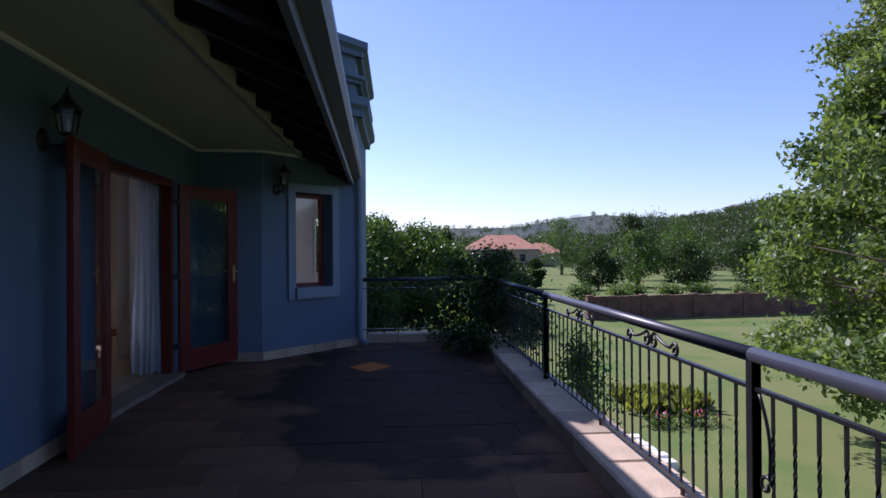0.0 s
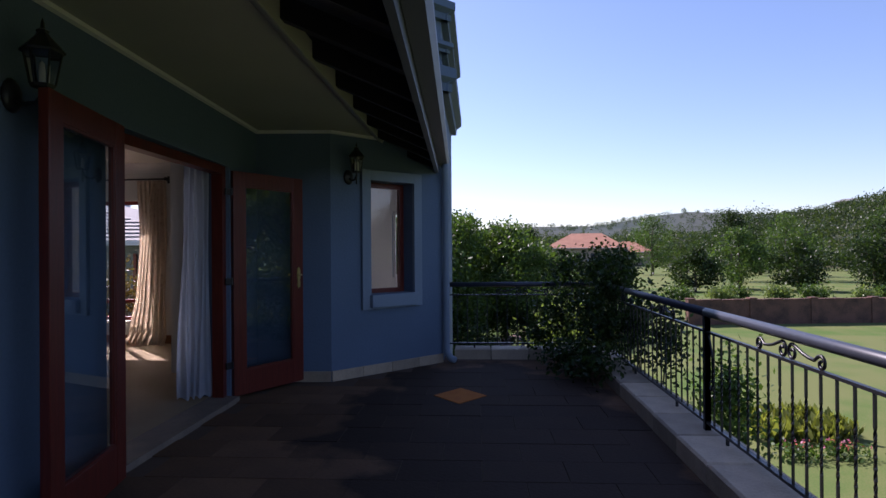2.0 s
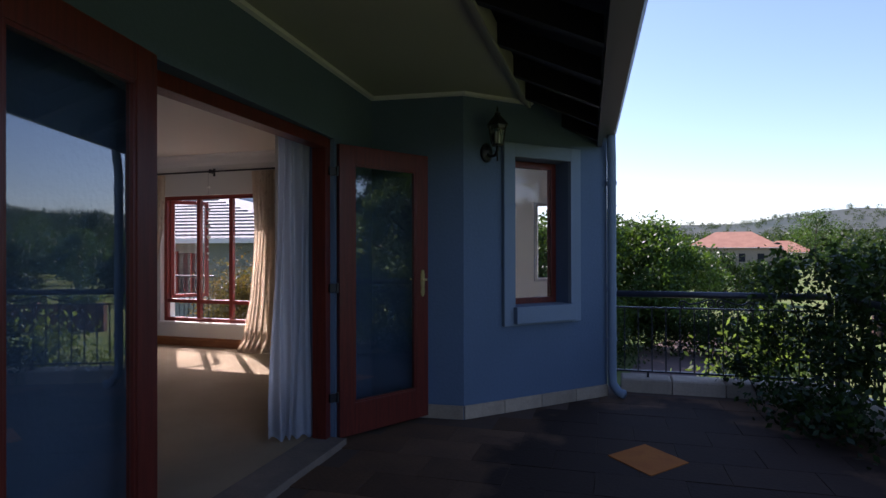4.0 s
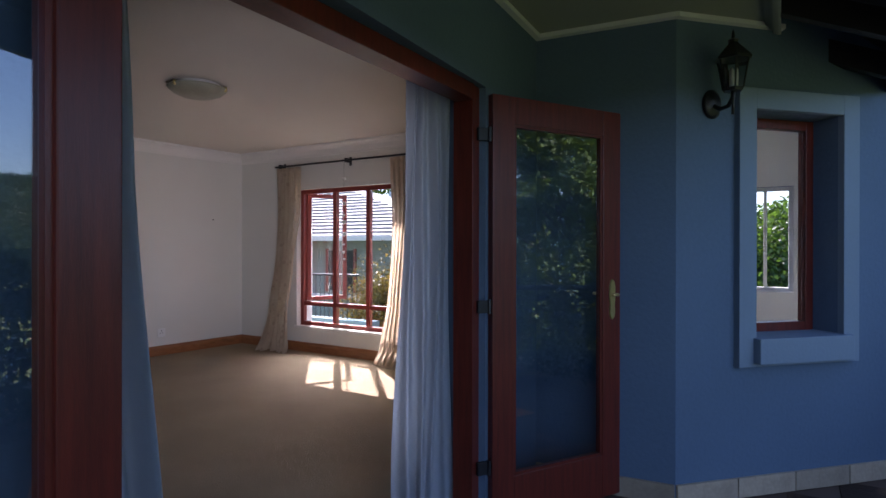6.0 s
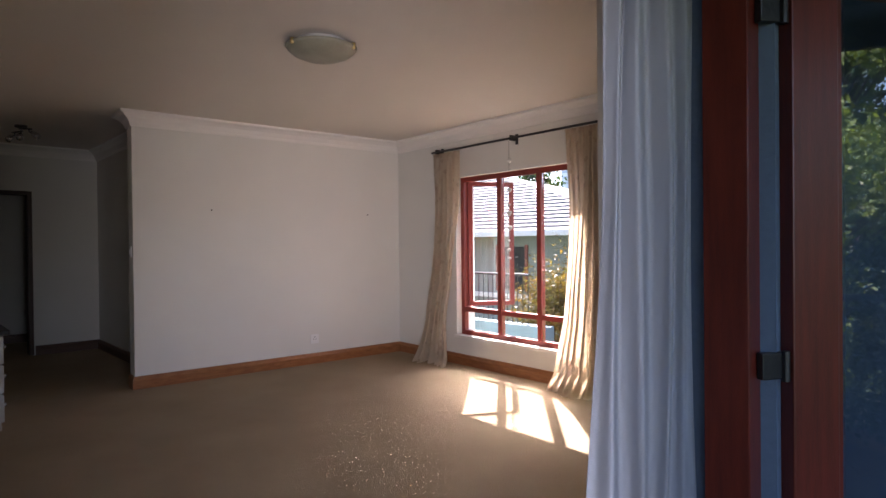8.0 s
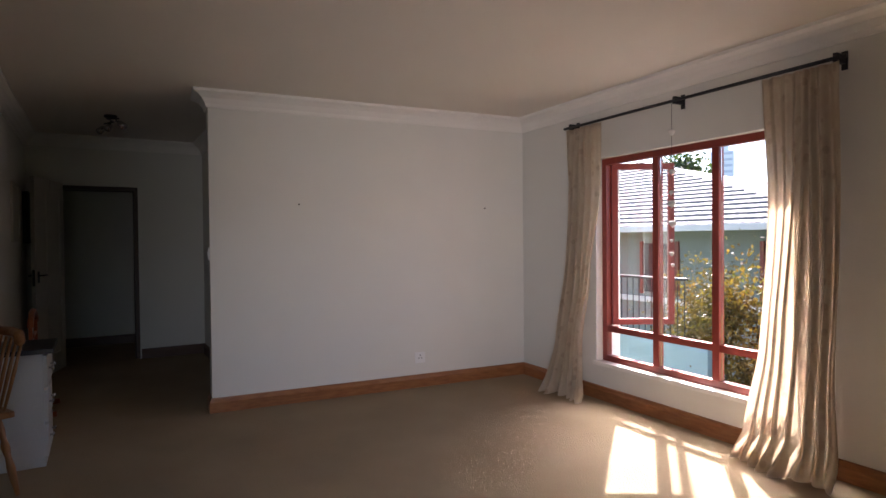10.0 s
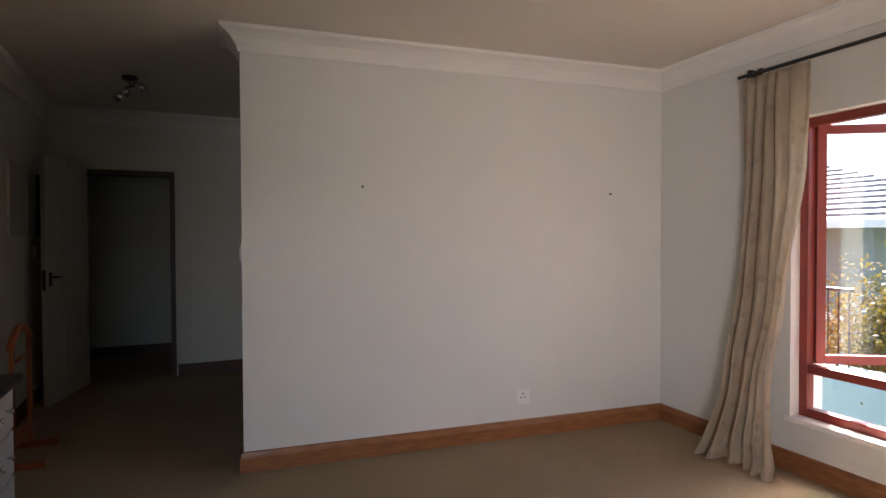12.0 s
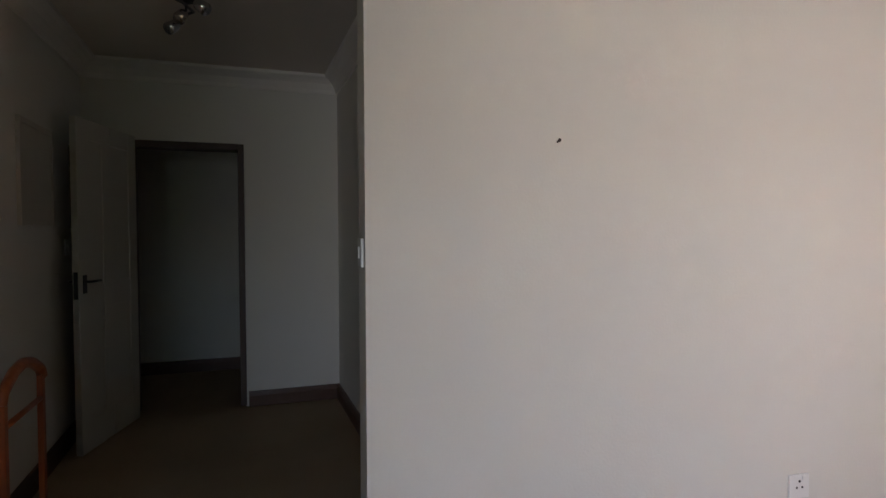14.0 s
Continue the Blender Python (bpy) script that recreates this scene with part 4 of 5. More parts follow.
for s in (-1, 1):
    hp = part("handle_plate", boxes((W - 0.075, W - 0.035, min(s * T / 2, s * (T / 2 + 0.005)), max(s * T / 2, s * (T / 2 + 0.005)), 0.96, 1.07), bevel=0.001), M_IRON, hd, "dark handle plate")
    bm = bmesh.new()
    tube(bm, [(W - 0.055, s * 0.02, 1.03), (W - 0.055, s * 0.06, 1.03), (W - 0.16, s * 0.062, 1.03)], 0.008, 8)
    part("lever", bm, M_IRON, hp, soft=True)
hf = base("door_2", pose(0, 0, 0), "dark stained frame of the hallway doorway", "door frame", kind="structure")
M_DARKFRAME = material("dark_brown_frame", (0.06, 0.03, 0.02), 0.5, scale=5, amount=0.4)
part("jamb", boxes((-10.31, -10.135, 6.50, 6.545, 0.05, 2.03), bevel=0.003), M_DARKFRAME, hf)
part("jamb", boxes((-10.31, -10.135, 5.755, 5.80, 0.05, 2.03), bevel=0.003), M_DARKFRAME, hf)
part("head", boxes((-10.31, -10.135, 5.80, 6.50, 1.985, 2.032), bevel=0.003), M_DARKFRAME, hf)
nd = base("door_3", pose(-8.62, 7.25, 0), "closed cream door in a dark frame in the hallway", "door", kind="structure")
for a in ((0, 0.06, Z_IN, 2.06), (0.88, 0.94, Z_IN, 2.06)):
    part("jamb", boxes((a[0], a[1], -0.022, 0.004, a[2], a[3]), bevel=0.003), M_DARKFRAME, nd)
part("head", boxes((0.06, 0.88, -0.022, 0.004, 2.0, 2.06), bevel=0.003), M_DARKFRAME, nd)
part("slab", boxes((0.06, 0.88, -0.008, 0.004, Z_IN + 0.005, 2.0)), M_DOORWHITE, nd)
wp = base("wall_panel", pose(-9.12, 5.48, 1.42), "pale framed board hanging on the hallway wall", "picture")
part("board", boxes((-0.27, 0.27, 0.0, 0.012, 0, 0.52)), M_DOORWHITE, wp)
for a in ((-0.28, -0.25, 0, 0.02, -0.01, 0.53), (0.25, 0.28, 0, 0.02, -0.01, 0.53), (-0.25, 0.25, 0, 0.019, -0.009, 0.02), (-0.25, 0.25, 0, 0.019, 0.50, 0.529)):
    part("frame", boxes(a, bevel=0.002), M_DOORWHITE, wp)
db = base("meter_board", pose(-9.95, 5.48, 1.40), "dark grey meter box on the hallway wall", "meter box")
part("box", boxes((-0.16, 0.16, 0.0, 0.05, 0, 0.53), bevel=0.004), M_DARK, db)
part("cover", boxes((-0.14, 0.14, 0.05, 0.06, 0.02, 0.51), bevel=0.003), M_IRON, db)

# hallway spotlights
sp = base("spot_cluster", pose(-8.76, 6.26, Z_RC), "dark ceiling fitting with three chrome spotlights", "ceiling light")
M_CHROME = material("chrome", (0.6, 0.6, 0.62), 0.15, 1.0, scale=10, amount=0.1)
bm = bmesh.new()
lathe(bm, [(0, 0), (0.055, 0), (0.055, -0.02), (0.03, -0.03), (0, -0.03)], 20)
part("rose", bm, M_IRON, sp, soft=True)
bm = bmesh.new()
tube(bm, [(-0.19, -0.05, -0.05), (-0.1, 0.03, -0.04), (0, 0, -0.045), (0.1, -0.03, -0.05), (0.2, 0.06, -0.06)], 0.008, 8)
part("bar", bm, M_IRON, sp, soft=True)
for x, y, dx, dy in ((-0.17, -0.03, 0.05, -0.05), (0.0, 0.0, 0.06, -0.02), (0.18, 0.04, 0.05, 0.05)):
    bm = bmesh.new()
    tube(bm, [(x, y, -0.05), (x, y, -0.085), (x + dx * 0.4, y + dy * 0.4, -0.10)], 0.006, 6)
    arm = part("arm", bm, M_IRON, sp)
    bm = bmesh.new()
    tube(bm, [(x + dx * 0.3, y + dy * 0.3, -0.09), (x + dx * 0.6, y + dy * 0.6, -0.105), (x + dx * 1.3, y + dy * 1.3, -0.14)], 0.028, 12, [0.5, 1.0, 1.15])
    part("spot_head", bm, M_CHROME, arm, "chrome spotlight head", True)

# desk with drawers
dk = base("drawer_chest", pose(-7.16, 5.485, Z_IN), "white painted chest of drawers with a dark top", "chest of drawers")
M_DESK = material("white_desk_paint", (0.58, 0.57, 0.55), 0.45, scale=3, amount=0.15)
part("top", boxes((-0.02, 0.44, 0, 0.41, 0.69, 0.72), bevel=0.006), material("dark_desk_top", (0.03, 0.03, 0.035), 0.3), dk, "dark desk top")
part("pedestal", boxes((0, 0.42, 0.0, 0.355, 0.03, 0.69)), M_DESK, dk)
part("plinth", boxes((0.02, 0.40, 0.02, 0.36, 0.0, 0.03)), M_DESK, dk)
for k in range(3):
    z = 0.06 + k * 0.21
    dr = part("drawer", boxes((0.015, 0.405, 0.355, 0.375, z, z + 0.195), bevel=0.003), M_DESK, dk)
    for x in (0.13, 0.29):
        bm = bmesh.new()
        lathe(bm, [(0, 0), (0.006, 0), (0.006, 0.012), (0.014, 0.018), (0.014, 0.024), (0, 0.03)], 12)
        for v in bm.verts:
            v.co = Vector((x + v.co.x, 0.375 + v.co.z, z + 0.10 + v.co.y))
        part("knob", bm, M_CHROME, dr, "small chrome knob", True)

# wooden valet stand
M_ORANGE = material("orange_varnished_pine", (0.36, 0.10, 0.03), 0.35, second=(0.24, 0.06, 0.02), scale=4, amount=0.5, stretch=(10, 10, 1))
vs_ = base("valet_stand", pose(-8.41, 5.68, Z_IN), "orange varnished wooden clothes valet stand", "valet stand")
for x in (0.0, 0.44):
    part("post", boxes((x - 0.018, x + 0.018, -0.012, 0.012, 0.03, 0.72), bevel=0.004), M_ORANGE, vs_)
    part("foot", boxes((x - 0.02, x + 0.02, -0.16, 0.16, 0.0, 0.04), bevel=0.006), M_ORANGE, vs_)
bm = bmesh.new()
tube(bm, [(-0.02, 0, 0.71), (0.0, 0, 0.745), (0.05, 0, 0.77), (0.12, 0, 0.80), (0.22, 0, 0.815), (0.32, 0, 0.80), (0.39, 0, 0.77), (0.44, 0, 0.745), (0.46, 0, 0.71)], 0.022, 8)
part("crest", bm, M_ORANGE, vs_, soft=True)
bm = bmesh.new()
tube(bm, [(0.0, 0, 0.62), (0.44, 0, 0.62)], 0.012, 8)
part("cross_bar", bm, M_ORANGE, vs_, soft=True)
part("low_bar", boxes((0.018, 0.422, -0.01, 0.01, 0.12, 0.16)), M_ORANGE, vs_)

# spindle-back chair
M_CHAIR = material("honey_pine", (0.34, 0.15, 0.05), 0.4, second=(0.22, 0.09, 0.03), scale=4, amount=0.5, stretch=(8, 8, 1))
ch = base("spindle_chair", pose(-6.46, 5.47, Z_IN, 0, 0, 205), "honey-coloured spindle-back wooden chair beside the drawers", "chair")
bm = bmesh.new()
box(bm, -0.21, 0.21, -0.20, 0.20, 0.42, 0.455, 0.012)
part("seat", bm, M_CHAIR, ch)
for x in (-1, 1):
    for y in (-1, 1):
        bm = bmesh.new()
        pts = [(x * (0.15 + 0.07 * (1 - f)), y * (0.14 + 0.06 * (1 - f)), 0.42 * f) for f in (0, 0.1, 0.2, 0.35, 0.5, 0.62, 0.72, 0.85, 1)]
        tube(bm, pts, 0.017, 10, [0.7, 0.85, 1.1, 1.25, 0.9, 1.3, 0.85, 1.1, 0.8])
        part("leg", bm, M_CHAIR, ch, soft=True)
bm = bmesh.new()
tube(bm, [(-0.20, 0, 0.2), (0.20, 0, 0.2)], 0.011, 8, )
part("stretcher", bm, M_CHAIR, ch, soft=True)
for k in range(6):
    x = -0.17 + k * 0.068
    bm = bmesh.new()
    tube(bm, [(x * 0.85, -0.17, 0.45), (x, -0.21, 0.65), (x * 1.05, -0.25, 0.83)], 0.009, 8, [0.8, 1.2, 0.8])
    part("spindle", bm, M_CHAIR, ch, soft=True)
bm = bmesh.new()
tube(bm, [(-0.23, -0.22, 0.83), (-0.12, -0.255, 0.855), (0, -0.265, 0.86), (0.12, -0.255, 0.855), (0.23, -0.22, 0.83)], 0.026, 10)
part("crest_rail", bm, M_CHAIR, ch, soft=True)

# shell mobile in the window
mb = base("shell_mobile", pose(*north(1.95, -0.12), 2.33), "string of white shells and hearts hanging in the window", "mobile")
bm = bmesh.new()
tube(bm, [(0, 0, 0), (0, 0, -1.15)], 0.0015, 5)
part("string", bm, M_DARK, mb)
for k, (z, r) in enumerate(((-0.2, 0.032), (-0.48, 0.03), (-0.62, 0.022), (-0.70, 0.036), (-0.84, 0.034), (-0.96, 0.016), (-1.05, 0.022), (-1.13, 0.018))):
    bm = bmesh.new()
    lathe(bm, [(0, -r * 0.9), (r * 0.6, -r * 0.4), (r, 0.1 * r), (r * 0.7, r * 0.6), (0, r * 0.35)], 10)
    for v in bm.verts:
        v.co.y *= 0.4
        v.co.z += z
        v.co.x += 0.006 * math.sin(k * 2.0)
    part("shell", bm, M_WHITE if k % 3 else M_CORNICE, mb, soft=True)


# small far window of the bathroom
bw = base("window_3", pose(0, 11.1, 0), "small white-framed bathroom window", "window", kind="structure")
for a in ((-1.15, -1.11, 0.9, 1.95), (-0.74, -0.70, 0.9, 1.95), (-0.96, -0.93, 0.9, 1.95)):
    part("window_frame", boxes((a[0], a[1], -0.03, 0.03, a[2], a[3]), bevel=0.003), M_CORNICE, bw)
for z in (0.9, 1.91):
    part("window_frame", boxes((-1.11, -0.74, -0.029, 0.029, z, z + 0.04), bevel=0.003), M_CORNICE, bw)
# ---- garden and distance ----
Z_G = -3.0
NEAR_RISE = ((-40, 5), (0, 6), (14, 7), (20, 10), (24, 17), (28, 25), (35, 37), (45, 46), (70, 42), (100, 20))
FAR_RISE = ((-40, 40), (0, 52), (10, 62), (19, 86), (26, 74), (40, 60), (100, 40))


def along(table, a):
    for (a0, h0), (a1, h1) in zip(table, table[1:]):
        if a0 <= a <= a1:
            f = (a - a0) / (a1 - a0)
            return h0 + (h1 - h0) * f * f * (3 - 2 * f)
    return table[0][1] if a < table[0][0] else table[-1][1]


def ease(d, d0, d1):
    f = max(0.0, min(1.0, (d - d0) / (d1 - d0)))
    return f * f * (3 - 2 * f)


def hill(x, y):
    """Height of the land."""
    d = math.hypot(x, y)
    a = math.degrees(math.atan2(x, y))
    h = ease(d, 160, 520) * along(NEAR_RISE, a) * (1 - 0.7 * ease(d, 620, 900)) + ease(d, 850, 1500) * along(FAR_RISE, a)
    rough = ease(d, 200, 500)
    h += rough * (2.5 * noise.noise((x / 60, y / 60, 0)) + 1.2 * noise.noise((x / 22, y / 22, 3)))
    h += ease(d, 800, 1300) * 7 * noise.noise((x / 150, y / 150, 7))
    return Z_G + h


bm = bmesh.new()
NR, NA = 90, 240
rings = []
for i in range(NR + 1):
    r = 3000 * (i / NR) ** 2.4 + 0.01
    rings.append([bm.verts.new((r * math.sin(k * math.tau / NA), r * math.cos(k * math.tau / NA), hill(r * math.sin(k * math.tau / NA), r * math.cos(k * math.tau / NA)))) for k in range(NA)])
for a, b in zip(rings, rings[1:]):
    for k in range(NA):
        f = bm.faces.new((a[k], a[(k + 1) % NA], b[(k + 1) % NA], b[k]))
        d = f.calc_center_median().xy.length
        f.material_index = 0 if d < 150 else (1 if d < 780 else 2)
bmesh.ops.recalc_face_normals(bm, faces=bm.faces[:])
M_SCRUB = material("hill_scrub", (0.040, 0.058, 0.024), 0.95, second=(0.085, 0.085, 0.042), scale=0.02, amount=0.7, bump_scale=0.12, spec=0.05)
# beyond 780 m the slopes are coloured bluer and paler, painting in air haze
M_FARHILL = material("hazed_far_hill", (0.055, 0.075, 0.068), 0.95, second=(0.095, 0.105, 0.092), scale=0.006, amount=0.6, bump_scale=0.03, spec=0.05)
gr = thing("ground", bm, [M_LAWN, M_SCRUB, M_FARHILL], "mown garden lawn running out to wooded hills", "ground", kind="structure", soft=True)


def leaf_mesh(name, blobs, count, size, mat, seed, shell=0.55, droop=0.3, spread=0.16):
    """Many small pointed leaves spread through a set of ellipsoid clumps (x, y, z, rx, ry, rz)."""
    g = np.random.default_rng(seed)
    bl = np.array(blobs, dtype=float)
    vol = (bl[:, 3] * bl[:, 4] * bl[:, 5]) ** 0.67
    pick = g.choice(len(bl), count, p=vol / vol.sum())
    d = g.normal(size=(count, 3))
    d /= np.linalg.norm(d, axis=1)[:, None]
    rad = shell + (1 - shell) * g.random(count) ** 0.6
    rad *= 1 + spread * g.normal(size=count)
    c = bl[pick, :3] + d * rad[:, None] * bl[pick, 3:]
    u = g.normal(size=(count, 3))
    u[:, 2] -= droop
    u /= np.linalg.norm(u, axis=1)[:, None]
    w = np.cross(u, g.normal(size=(count, 3)))
    w /= np.linalg.norm(w, axis=1)[:, None] + 1e-9
    s = size * (0.6 + 0.8 * g.random(count))[:, None]
    v = np.stack([c, c + u * s * 0.45 + w * s * 0.27, c + u * s, c + u * s * 0.45 - w * s * 0.27], axis=1).reshape(-1, 3)
    me = bpy.data.meshes.new(name)
    me.vertices.add(len(v))
    me.vertices.foreach_set("co", v.ravel())
    me.loops.add(count * 4)
    me.loops.foreach_set("vertex_index", np.arange(count * 4, dtype=np.int32))
    me.polygons.add(count)
    me.polygons.foreach_set("loop_start", np.arange(0, count * 4, 4, dtype=np.int32))
    me.update(calc_edges=True)
    me.materials.append(mat)
    return me


def clumps(seed, n, rx, z0, z1, size, cone=False):
    r = random.Random(seed)
    out = []
    for _ in range(n):
        f = r.random()
        z = z0 + (z1 - z0) * f
        env = (1.0 - 0.74 * f) * min(1, 0.65 + 2.5 * f) if cone else (1 - abs(2 * f - 0.85) ** 2.2 * 0.75)
        a, q = r.uniform(0, math.tau), r.random() ** 0.4
        s = size * r.uniform(0.6, 1.3)
        out.append((rx * env * q * math.cos(a), rx * env * q * math.sin(a), z, s, s, s * 0.75))
    return out


def tree(m, height, spread, leaves, leaf, mat, seed, label, name="tree", trunk_h=0.3, n=26, group="", sz=0.44, cone=False, shell=0.5):
    t = base(name, m, label, "tree", group)
    cl = clumps(seed, n, spread, height * trunk_h, height * 0.95, spread * sz, cone)
    bm = bmesh.new()
    tube(bm, [(0, 0, -0.1), (0.03, 0.02, height * 0.25), (-0.04, 0.05, height * 0.5), (0.05, 0, height * 0.8)], height * 0.02 + 0.03, 8, [1.2, 0.9, 0.6, 0.2])
    for q in cl[::2]:
        z = max(height * 0.12, q[2] * 0.6)
        mid = (q[0] * 0.45, q[1] * 0.45, z + (q[2] - z) * 0.6)
        tube(bm, [(0, 0, z), mid, q[:3]], height * 0.003 + 0.006, 5, [1, 0.7, 0.25])
    part("trunk", bm, M_BARK, t, "rough brown trunk and limbs", True)
    ob = new("crown", leaf_mesh("crown", cl, leaves, leaf, mat, seed, shell))
    ob.parent = t
    return t


# the big tree beside the terrace
M_LEAF_BIG = leaf_material("light_green_leaves", (0.155, 0.21, 0.075), (0.095, 0.15, 0.045))
tree(pose(13.8, 10.8, Z_G), 15.0, 6.9, 260000, 0.15, M_LEAF_BIG, 3, "tall light-green leafy tree beside the terrace", trunk_h=0.07, n=460, sz=0.105, cone=True, shell=0.15)


def shrub(name, m, blobs, count, leaf, mat, seed, label, root=(0, 0, 0)):
    t = base(name, m, label, "shrub")
    bm = bmesh.new()
    for q in blobs:
        mid = ((root[0] + q[0]) / 2, (root[1] + q[1]) / 2, root[2] + (q[2] - root[2]) * 0.65)
        tube(bm, [root, mid, q[:3]], 0.02, 6, [1, 0.7, 0.25])
    part("stem", bm, M_BARK, t, "thin brown stems", True)
    ob = new("foliage", leaf_mesh("foliage", blobs, count, leaf, mat, seed, 0.1, 0.3, 0.34))
    ob.parent = t
    return t


# climbing shrub at the corner of the rail, rooted in the bed below
bl = [(-0.95, -0.35, 3.18, 0.30, 0.45, 0.20), (-0.75, -0.75, 3.2, 0.28, 0.5, 0.22), (-0.5, -0.2, 3.45, 0.32, 0.5, 0.35), (-0.55, 0.35, 3.6, 0.35, 0.3, 0.5), (-0.35, 0.0, 3.9, 0.3, 0.45, 0.4),
      (-0.9, 0.5, 3.55, 0.3, 0.2, 0.45), (-0.25, -0.6, 3.6, 0.25, 0.5, 0.45), (-0.4, 0.4, 4.15, 0.28, 0.28, 0.25), (-0.8, 0.55, 4.1, 0.22, 0.2, 0.25), (-0.3, -0.1, 4.2, 0.2, 0.3, 0.18),
      (-0.1, -1.1, 3.5, 0.2, 0.35, 0.4), (-1.15, 0.45, 3.3, 0.25, 0.2, 0.2)]
shrub("climbing_shrub", pose(2.1, 8.35, Z_G), bl, 9500, 0.056, M_LEAF_DARK, 9, "dark leafy shrub climbing over the corner rail")
bl = [(0, 0, 2.9, 0.30, 0.35, 0.45), (0.1, 0.2, 2.2, 0.38, 0.4, 0.7), (-0.05, -0.2, 2.1, 0.3, 0.35, 0.6), (0.1, -0.1, 1.3, 0.4, 0.4, 0.7), (0.1, 0.5, 2.6, 0.28, 0.35, 0.5)]
shrub("shrub", pose(2.75, 7.7, Z_G), bl, 4500, 0.07, M_LEAF, 12, "loose green shrub growing up beside the terrace")
bl = [(0, 0, 3.0, 0.5, 0.5, 0.6), (0.3, 0.4, 2.2, 0.6, 0.6, 0.8), (-0.4, 0.3, 2.4, 0.5, 0.5, 0.7), (0, 0.2, 1.2, 0.8, 0.7, 0.8)]
shrub("shrub", pose(1.6, 10.6, Z_G), bl, 6500, 0.085, M_LEAF_BIG, 14, "pale green shrub beyond the end rail")

# garden trees: x, y, height, spread
GARDEN = [(-3.4, 27, 6.0, 3.0), (-0.9, 29, 6.2, 2.8), (1.6, 31, 5.4, 2.6), (-6.5, 28, 6.5, 3.2), (4.2, 40, 4.6, 2.0), (6.8, 43, 4.4, 1.7), (9.5, 48, 3.4, 1.6), (11.5, 55, 3.2, 1.4), (16, 66, 3.4, 1.2),
          (22, 62, 4.6, 2.4), (28, 66, 6.2, 2.8), (33, 64, 5.0, 2.6), (38, 60, 5.2, 3.0), (43, 58, 6.4, 3.4), (49, 54, 6.0, 3.6), (34, 82, 9.5, 3.8), (42, 84, 9.0, 4.2), (51, 78, 9.0, 4.6), (59, 72, 8.6, 4.4),
          (30, 104, 10.0, 4.2), (8, 92, 7.6, 2.6), (46, 100, 11, 5), (62, 92, 11, 5), (3, 100, 9, 2.4), (-1, 96, 9, 2.2)]
for k, (x, y, h, s) in enumerate(GARDEN):
    near, thick = y < 50, y < 32
    tree(pose(x, y, hill(x, y)), h, s, 22000 if thick else (8000 if near else 5200), 0.17 if near else 0.28, M_LEAF if thick else (M_LEAF_DARK, M_LEAF, M_LEAF_DARK)[k % 3], 20 + k, "leafy green garden tree on the lawn", n=34, group="garden trees", trunk_h=0.16, sz=0.36)
g = random.Random(31)
for k in range(9):
    x, y = 17 + k * 2.7 + g.uniform(-0.6, 0.6), 52 + g.uniform(-2, 2)
    s = g.uniform(0.9, 1.4)
    shrub("bush", pose(x, y, hill(x, y)), [(0, 0, s * 0.6, s, s, s * 0.7), (s * 0.7, 0.2, s * 0.5, s * 0.7, s * 0.7, s * 0.6), (-s * 0.6, -0.1, s * 0.7, s * 0.7, s * 0.6, s * 0.6)], 1500, 0.2, M_LEAF_BIG if k % 2 else M_LEAF, 60 + k, "rounded light-green garden bush")


# added dark bushes that stand in for the deep shade below the trees
for k, (x, y, s) in enumerate(((-3.2, 24.5, 1.6), (-1.2, 25.5, 1.5), (4.6, 28.5, 1.5), (6.4, 30, 1.4), (2.4, 29.5, 1.6), (-2.4, 22.0, 1.2))):
    shrub("bush", pose(x, y, Z_G), [(0, 0, s * 0.6, s, s, s * 0.75), (s * 0.7, 0.2, s * 0.5, s * 0.7, s * 0.7, s * 0.6), (-s * 0.6, -0.1, s * 0.8, s * 0.7, s * 0.6, s * 0.6)], 5000, 0.14, M_LEAF_DARK, 90 + k, "dark green bush added for the shade under the garden trees")


# woods, near belt and wooded hillside
def woods(name, count, a0, a1, d0, d1, size, leaves, leaf, seed, label, power=1.0):
    g = random.Random(seed)
    far = []
    for _ in range(count):
        a = radians(g.uniform(a0, a1))
        d = d0 + (d1 - d0) * g.random() ** power
        if d < 175 and radians(6) < a < radians(17.5):
            continue
        x, y = d * math.sin(a), d * math.cos(a)
        s = size * g.uniform(0.7, 1.3)
        z = hill(x, y)
        far.append((x, y, z + s * 0.7, s, s, s * g.uniform(0.8, 1.2)))
        if g.random() < 0.6:
            far.append((x + s * 0.5, y, z + s * 1.2, s * 0.7, s * 0.7, s * 0.7))
    ob = new(name, leaf_mesh(name, far, leaves, leaf, M_LEAF_FAR, seed, 0.7))
    tagged(ob, label, "trees", kind="stuff")


woods("tree_belt", 260, -25, 62, 118, 185, 2.6, 110000, 0.55, 5, "belt of dark green trees behind the lawn")
woods("hill_woods", 2600, 4, 64, 190, 600, 3.9, 260000, 1.1, 6, "dense woods covering the hillside")
woods("tree_belt", 160, 62, 125, 110, 180, 3.2, 30000, 0.9, 15, "belt of dark green trees beside the lawn")
woods("hill_woods", 800, 64, 125, 190, 600, 4.6, 60000, 1.9, 16, "dense woods covering the hillside")
woods("far_woods", 2200, -25, 64, 800, 1450, 4.4, 110000, 2.0, 8, "scattered woods on the far ridge")

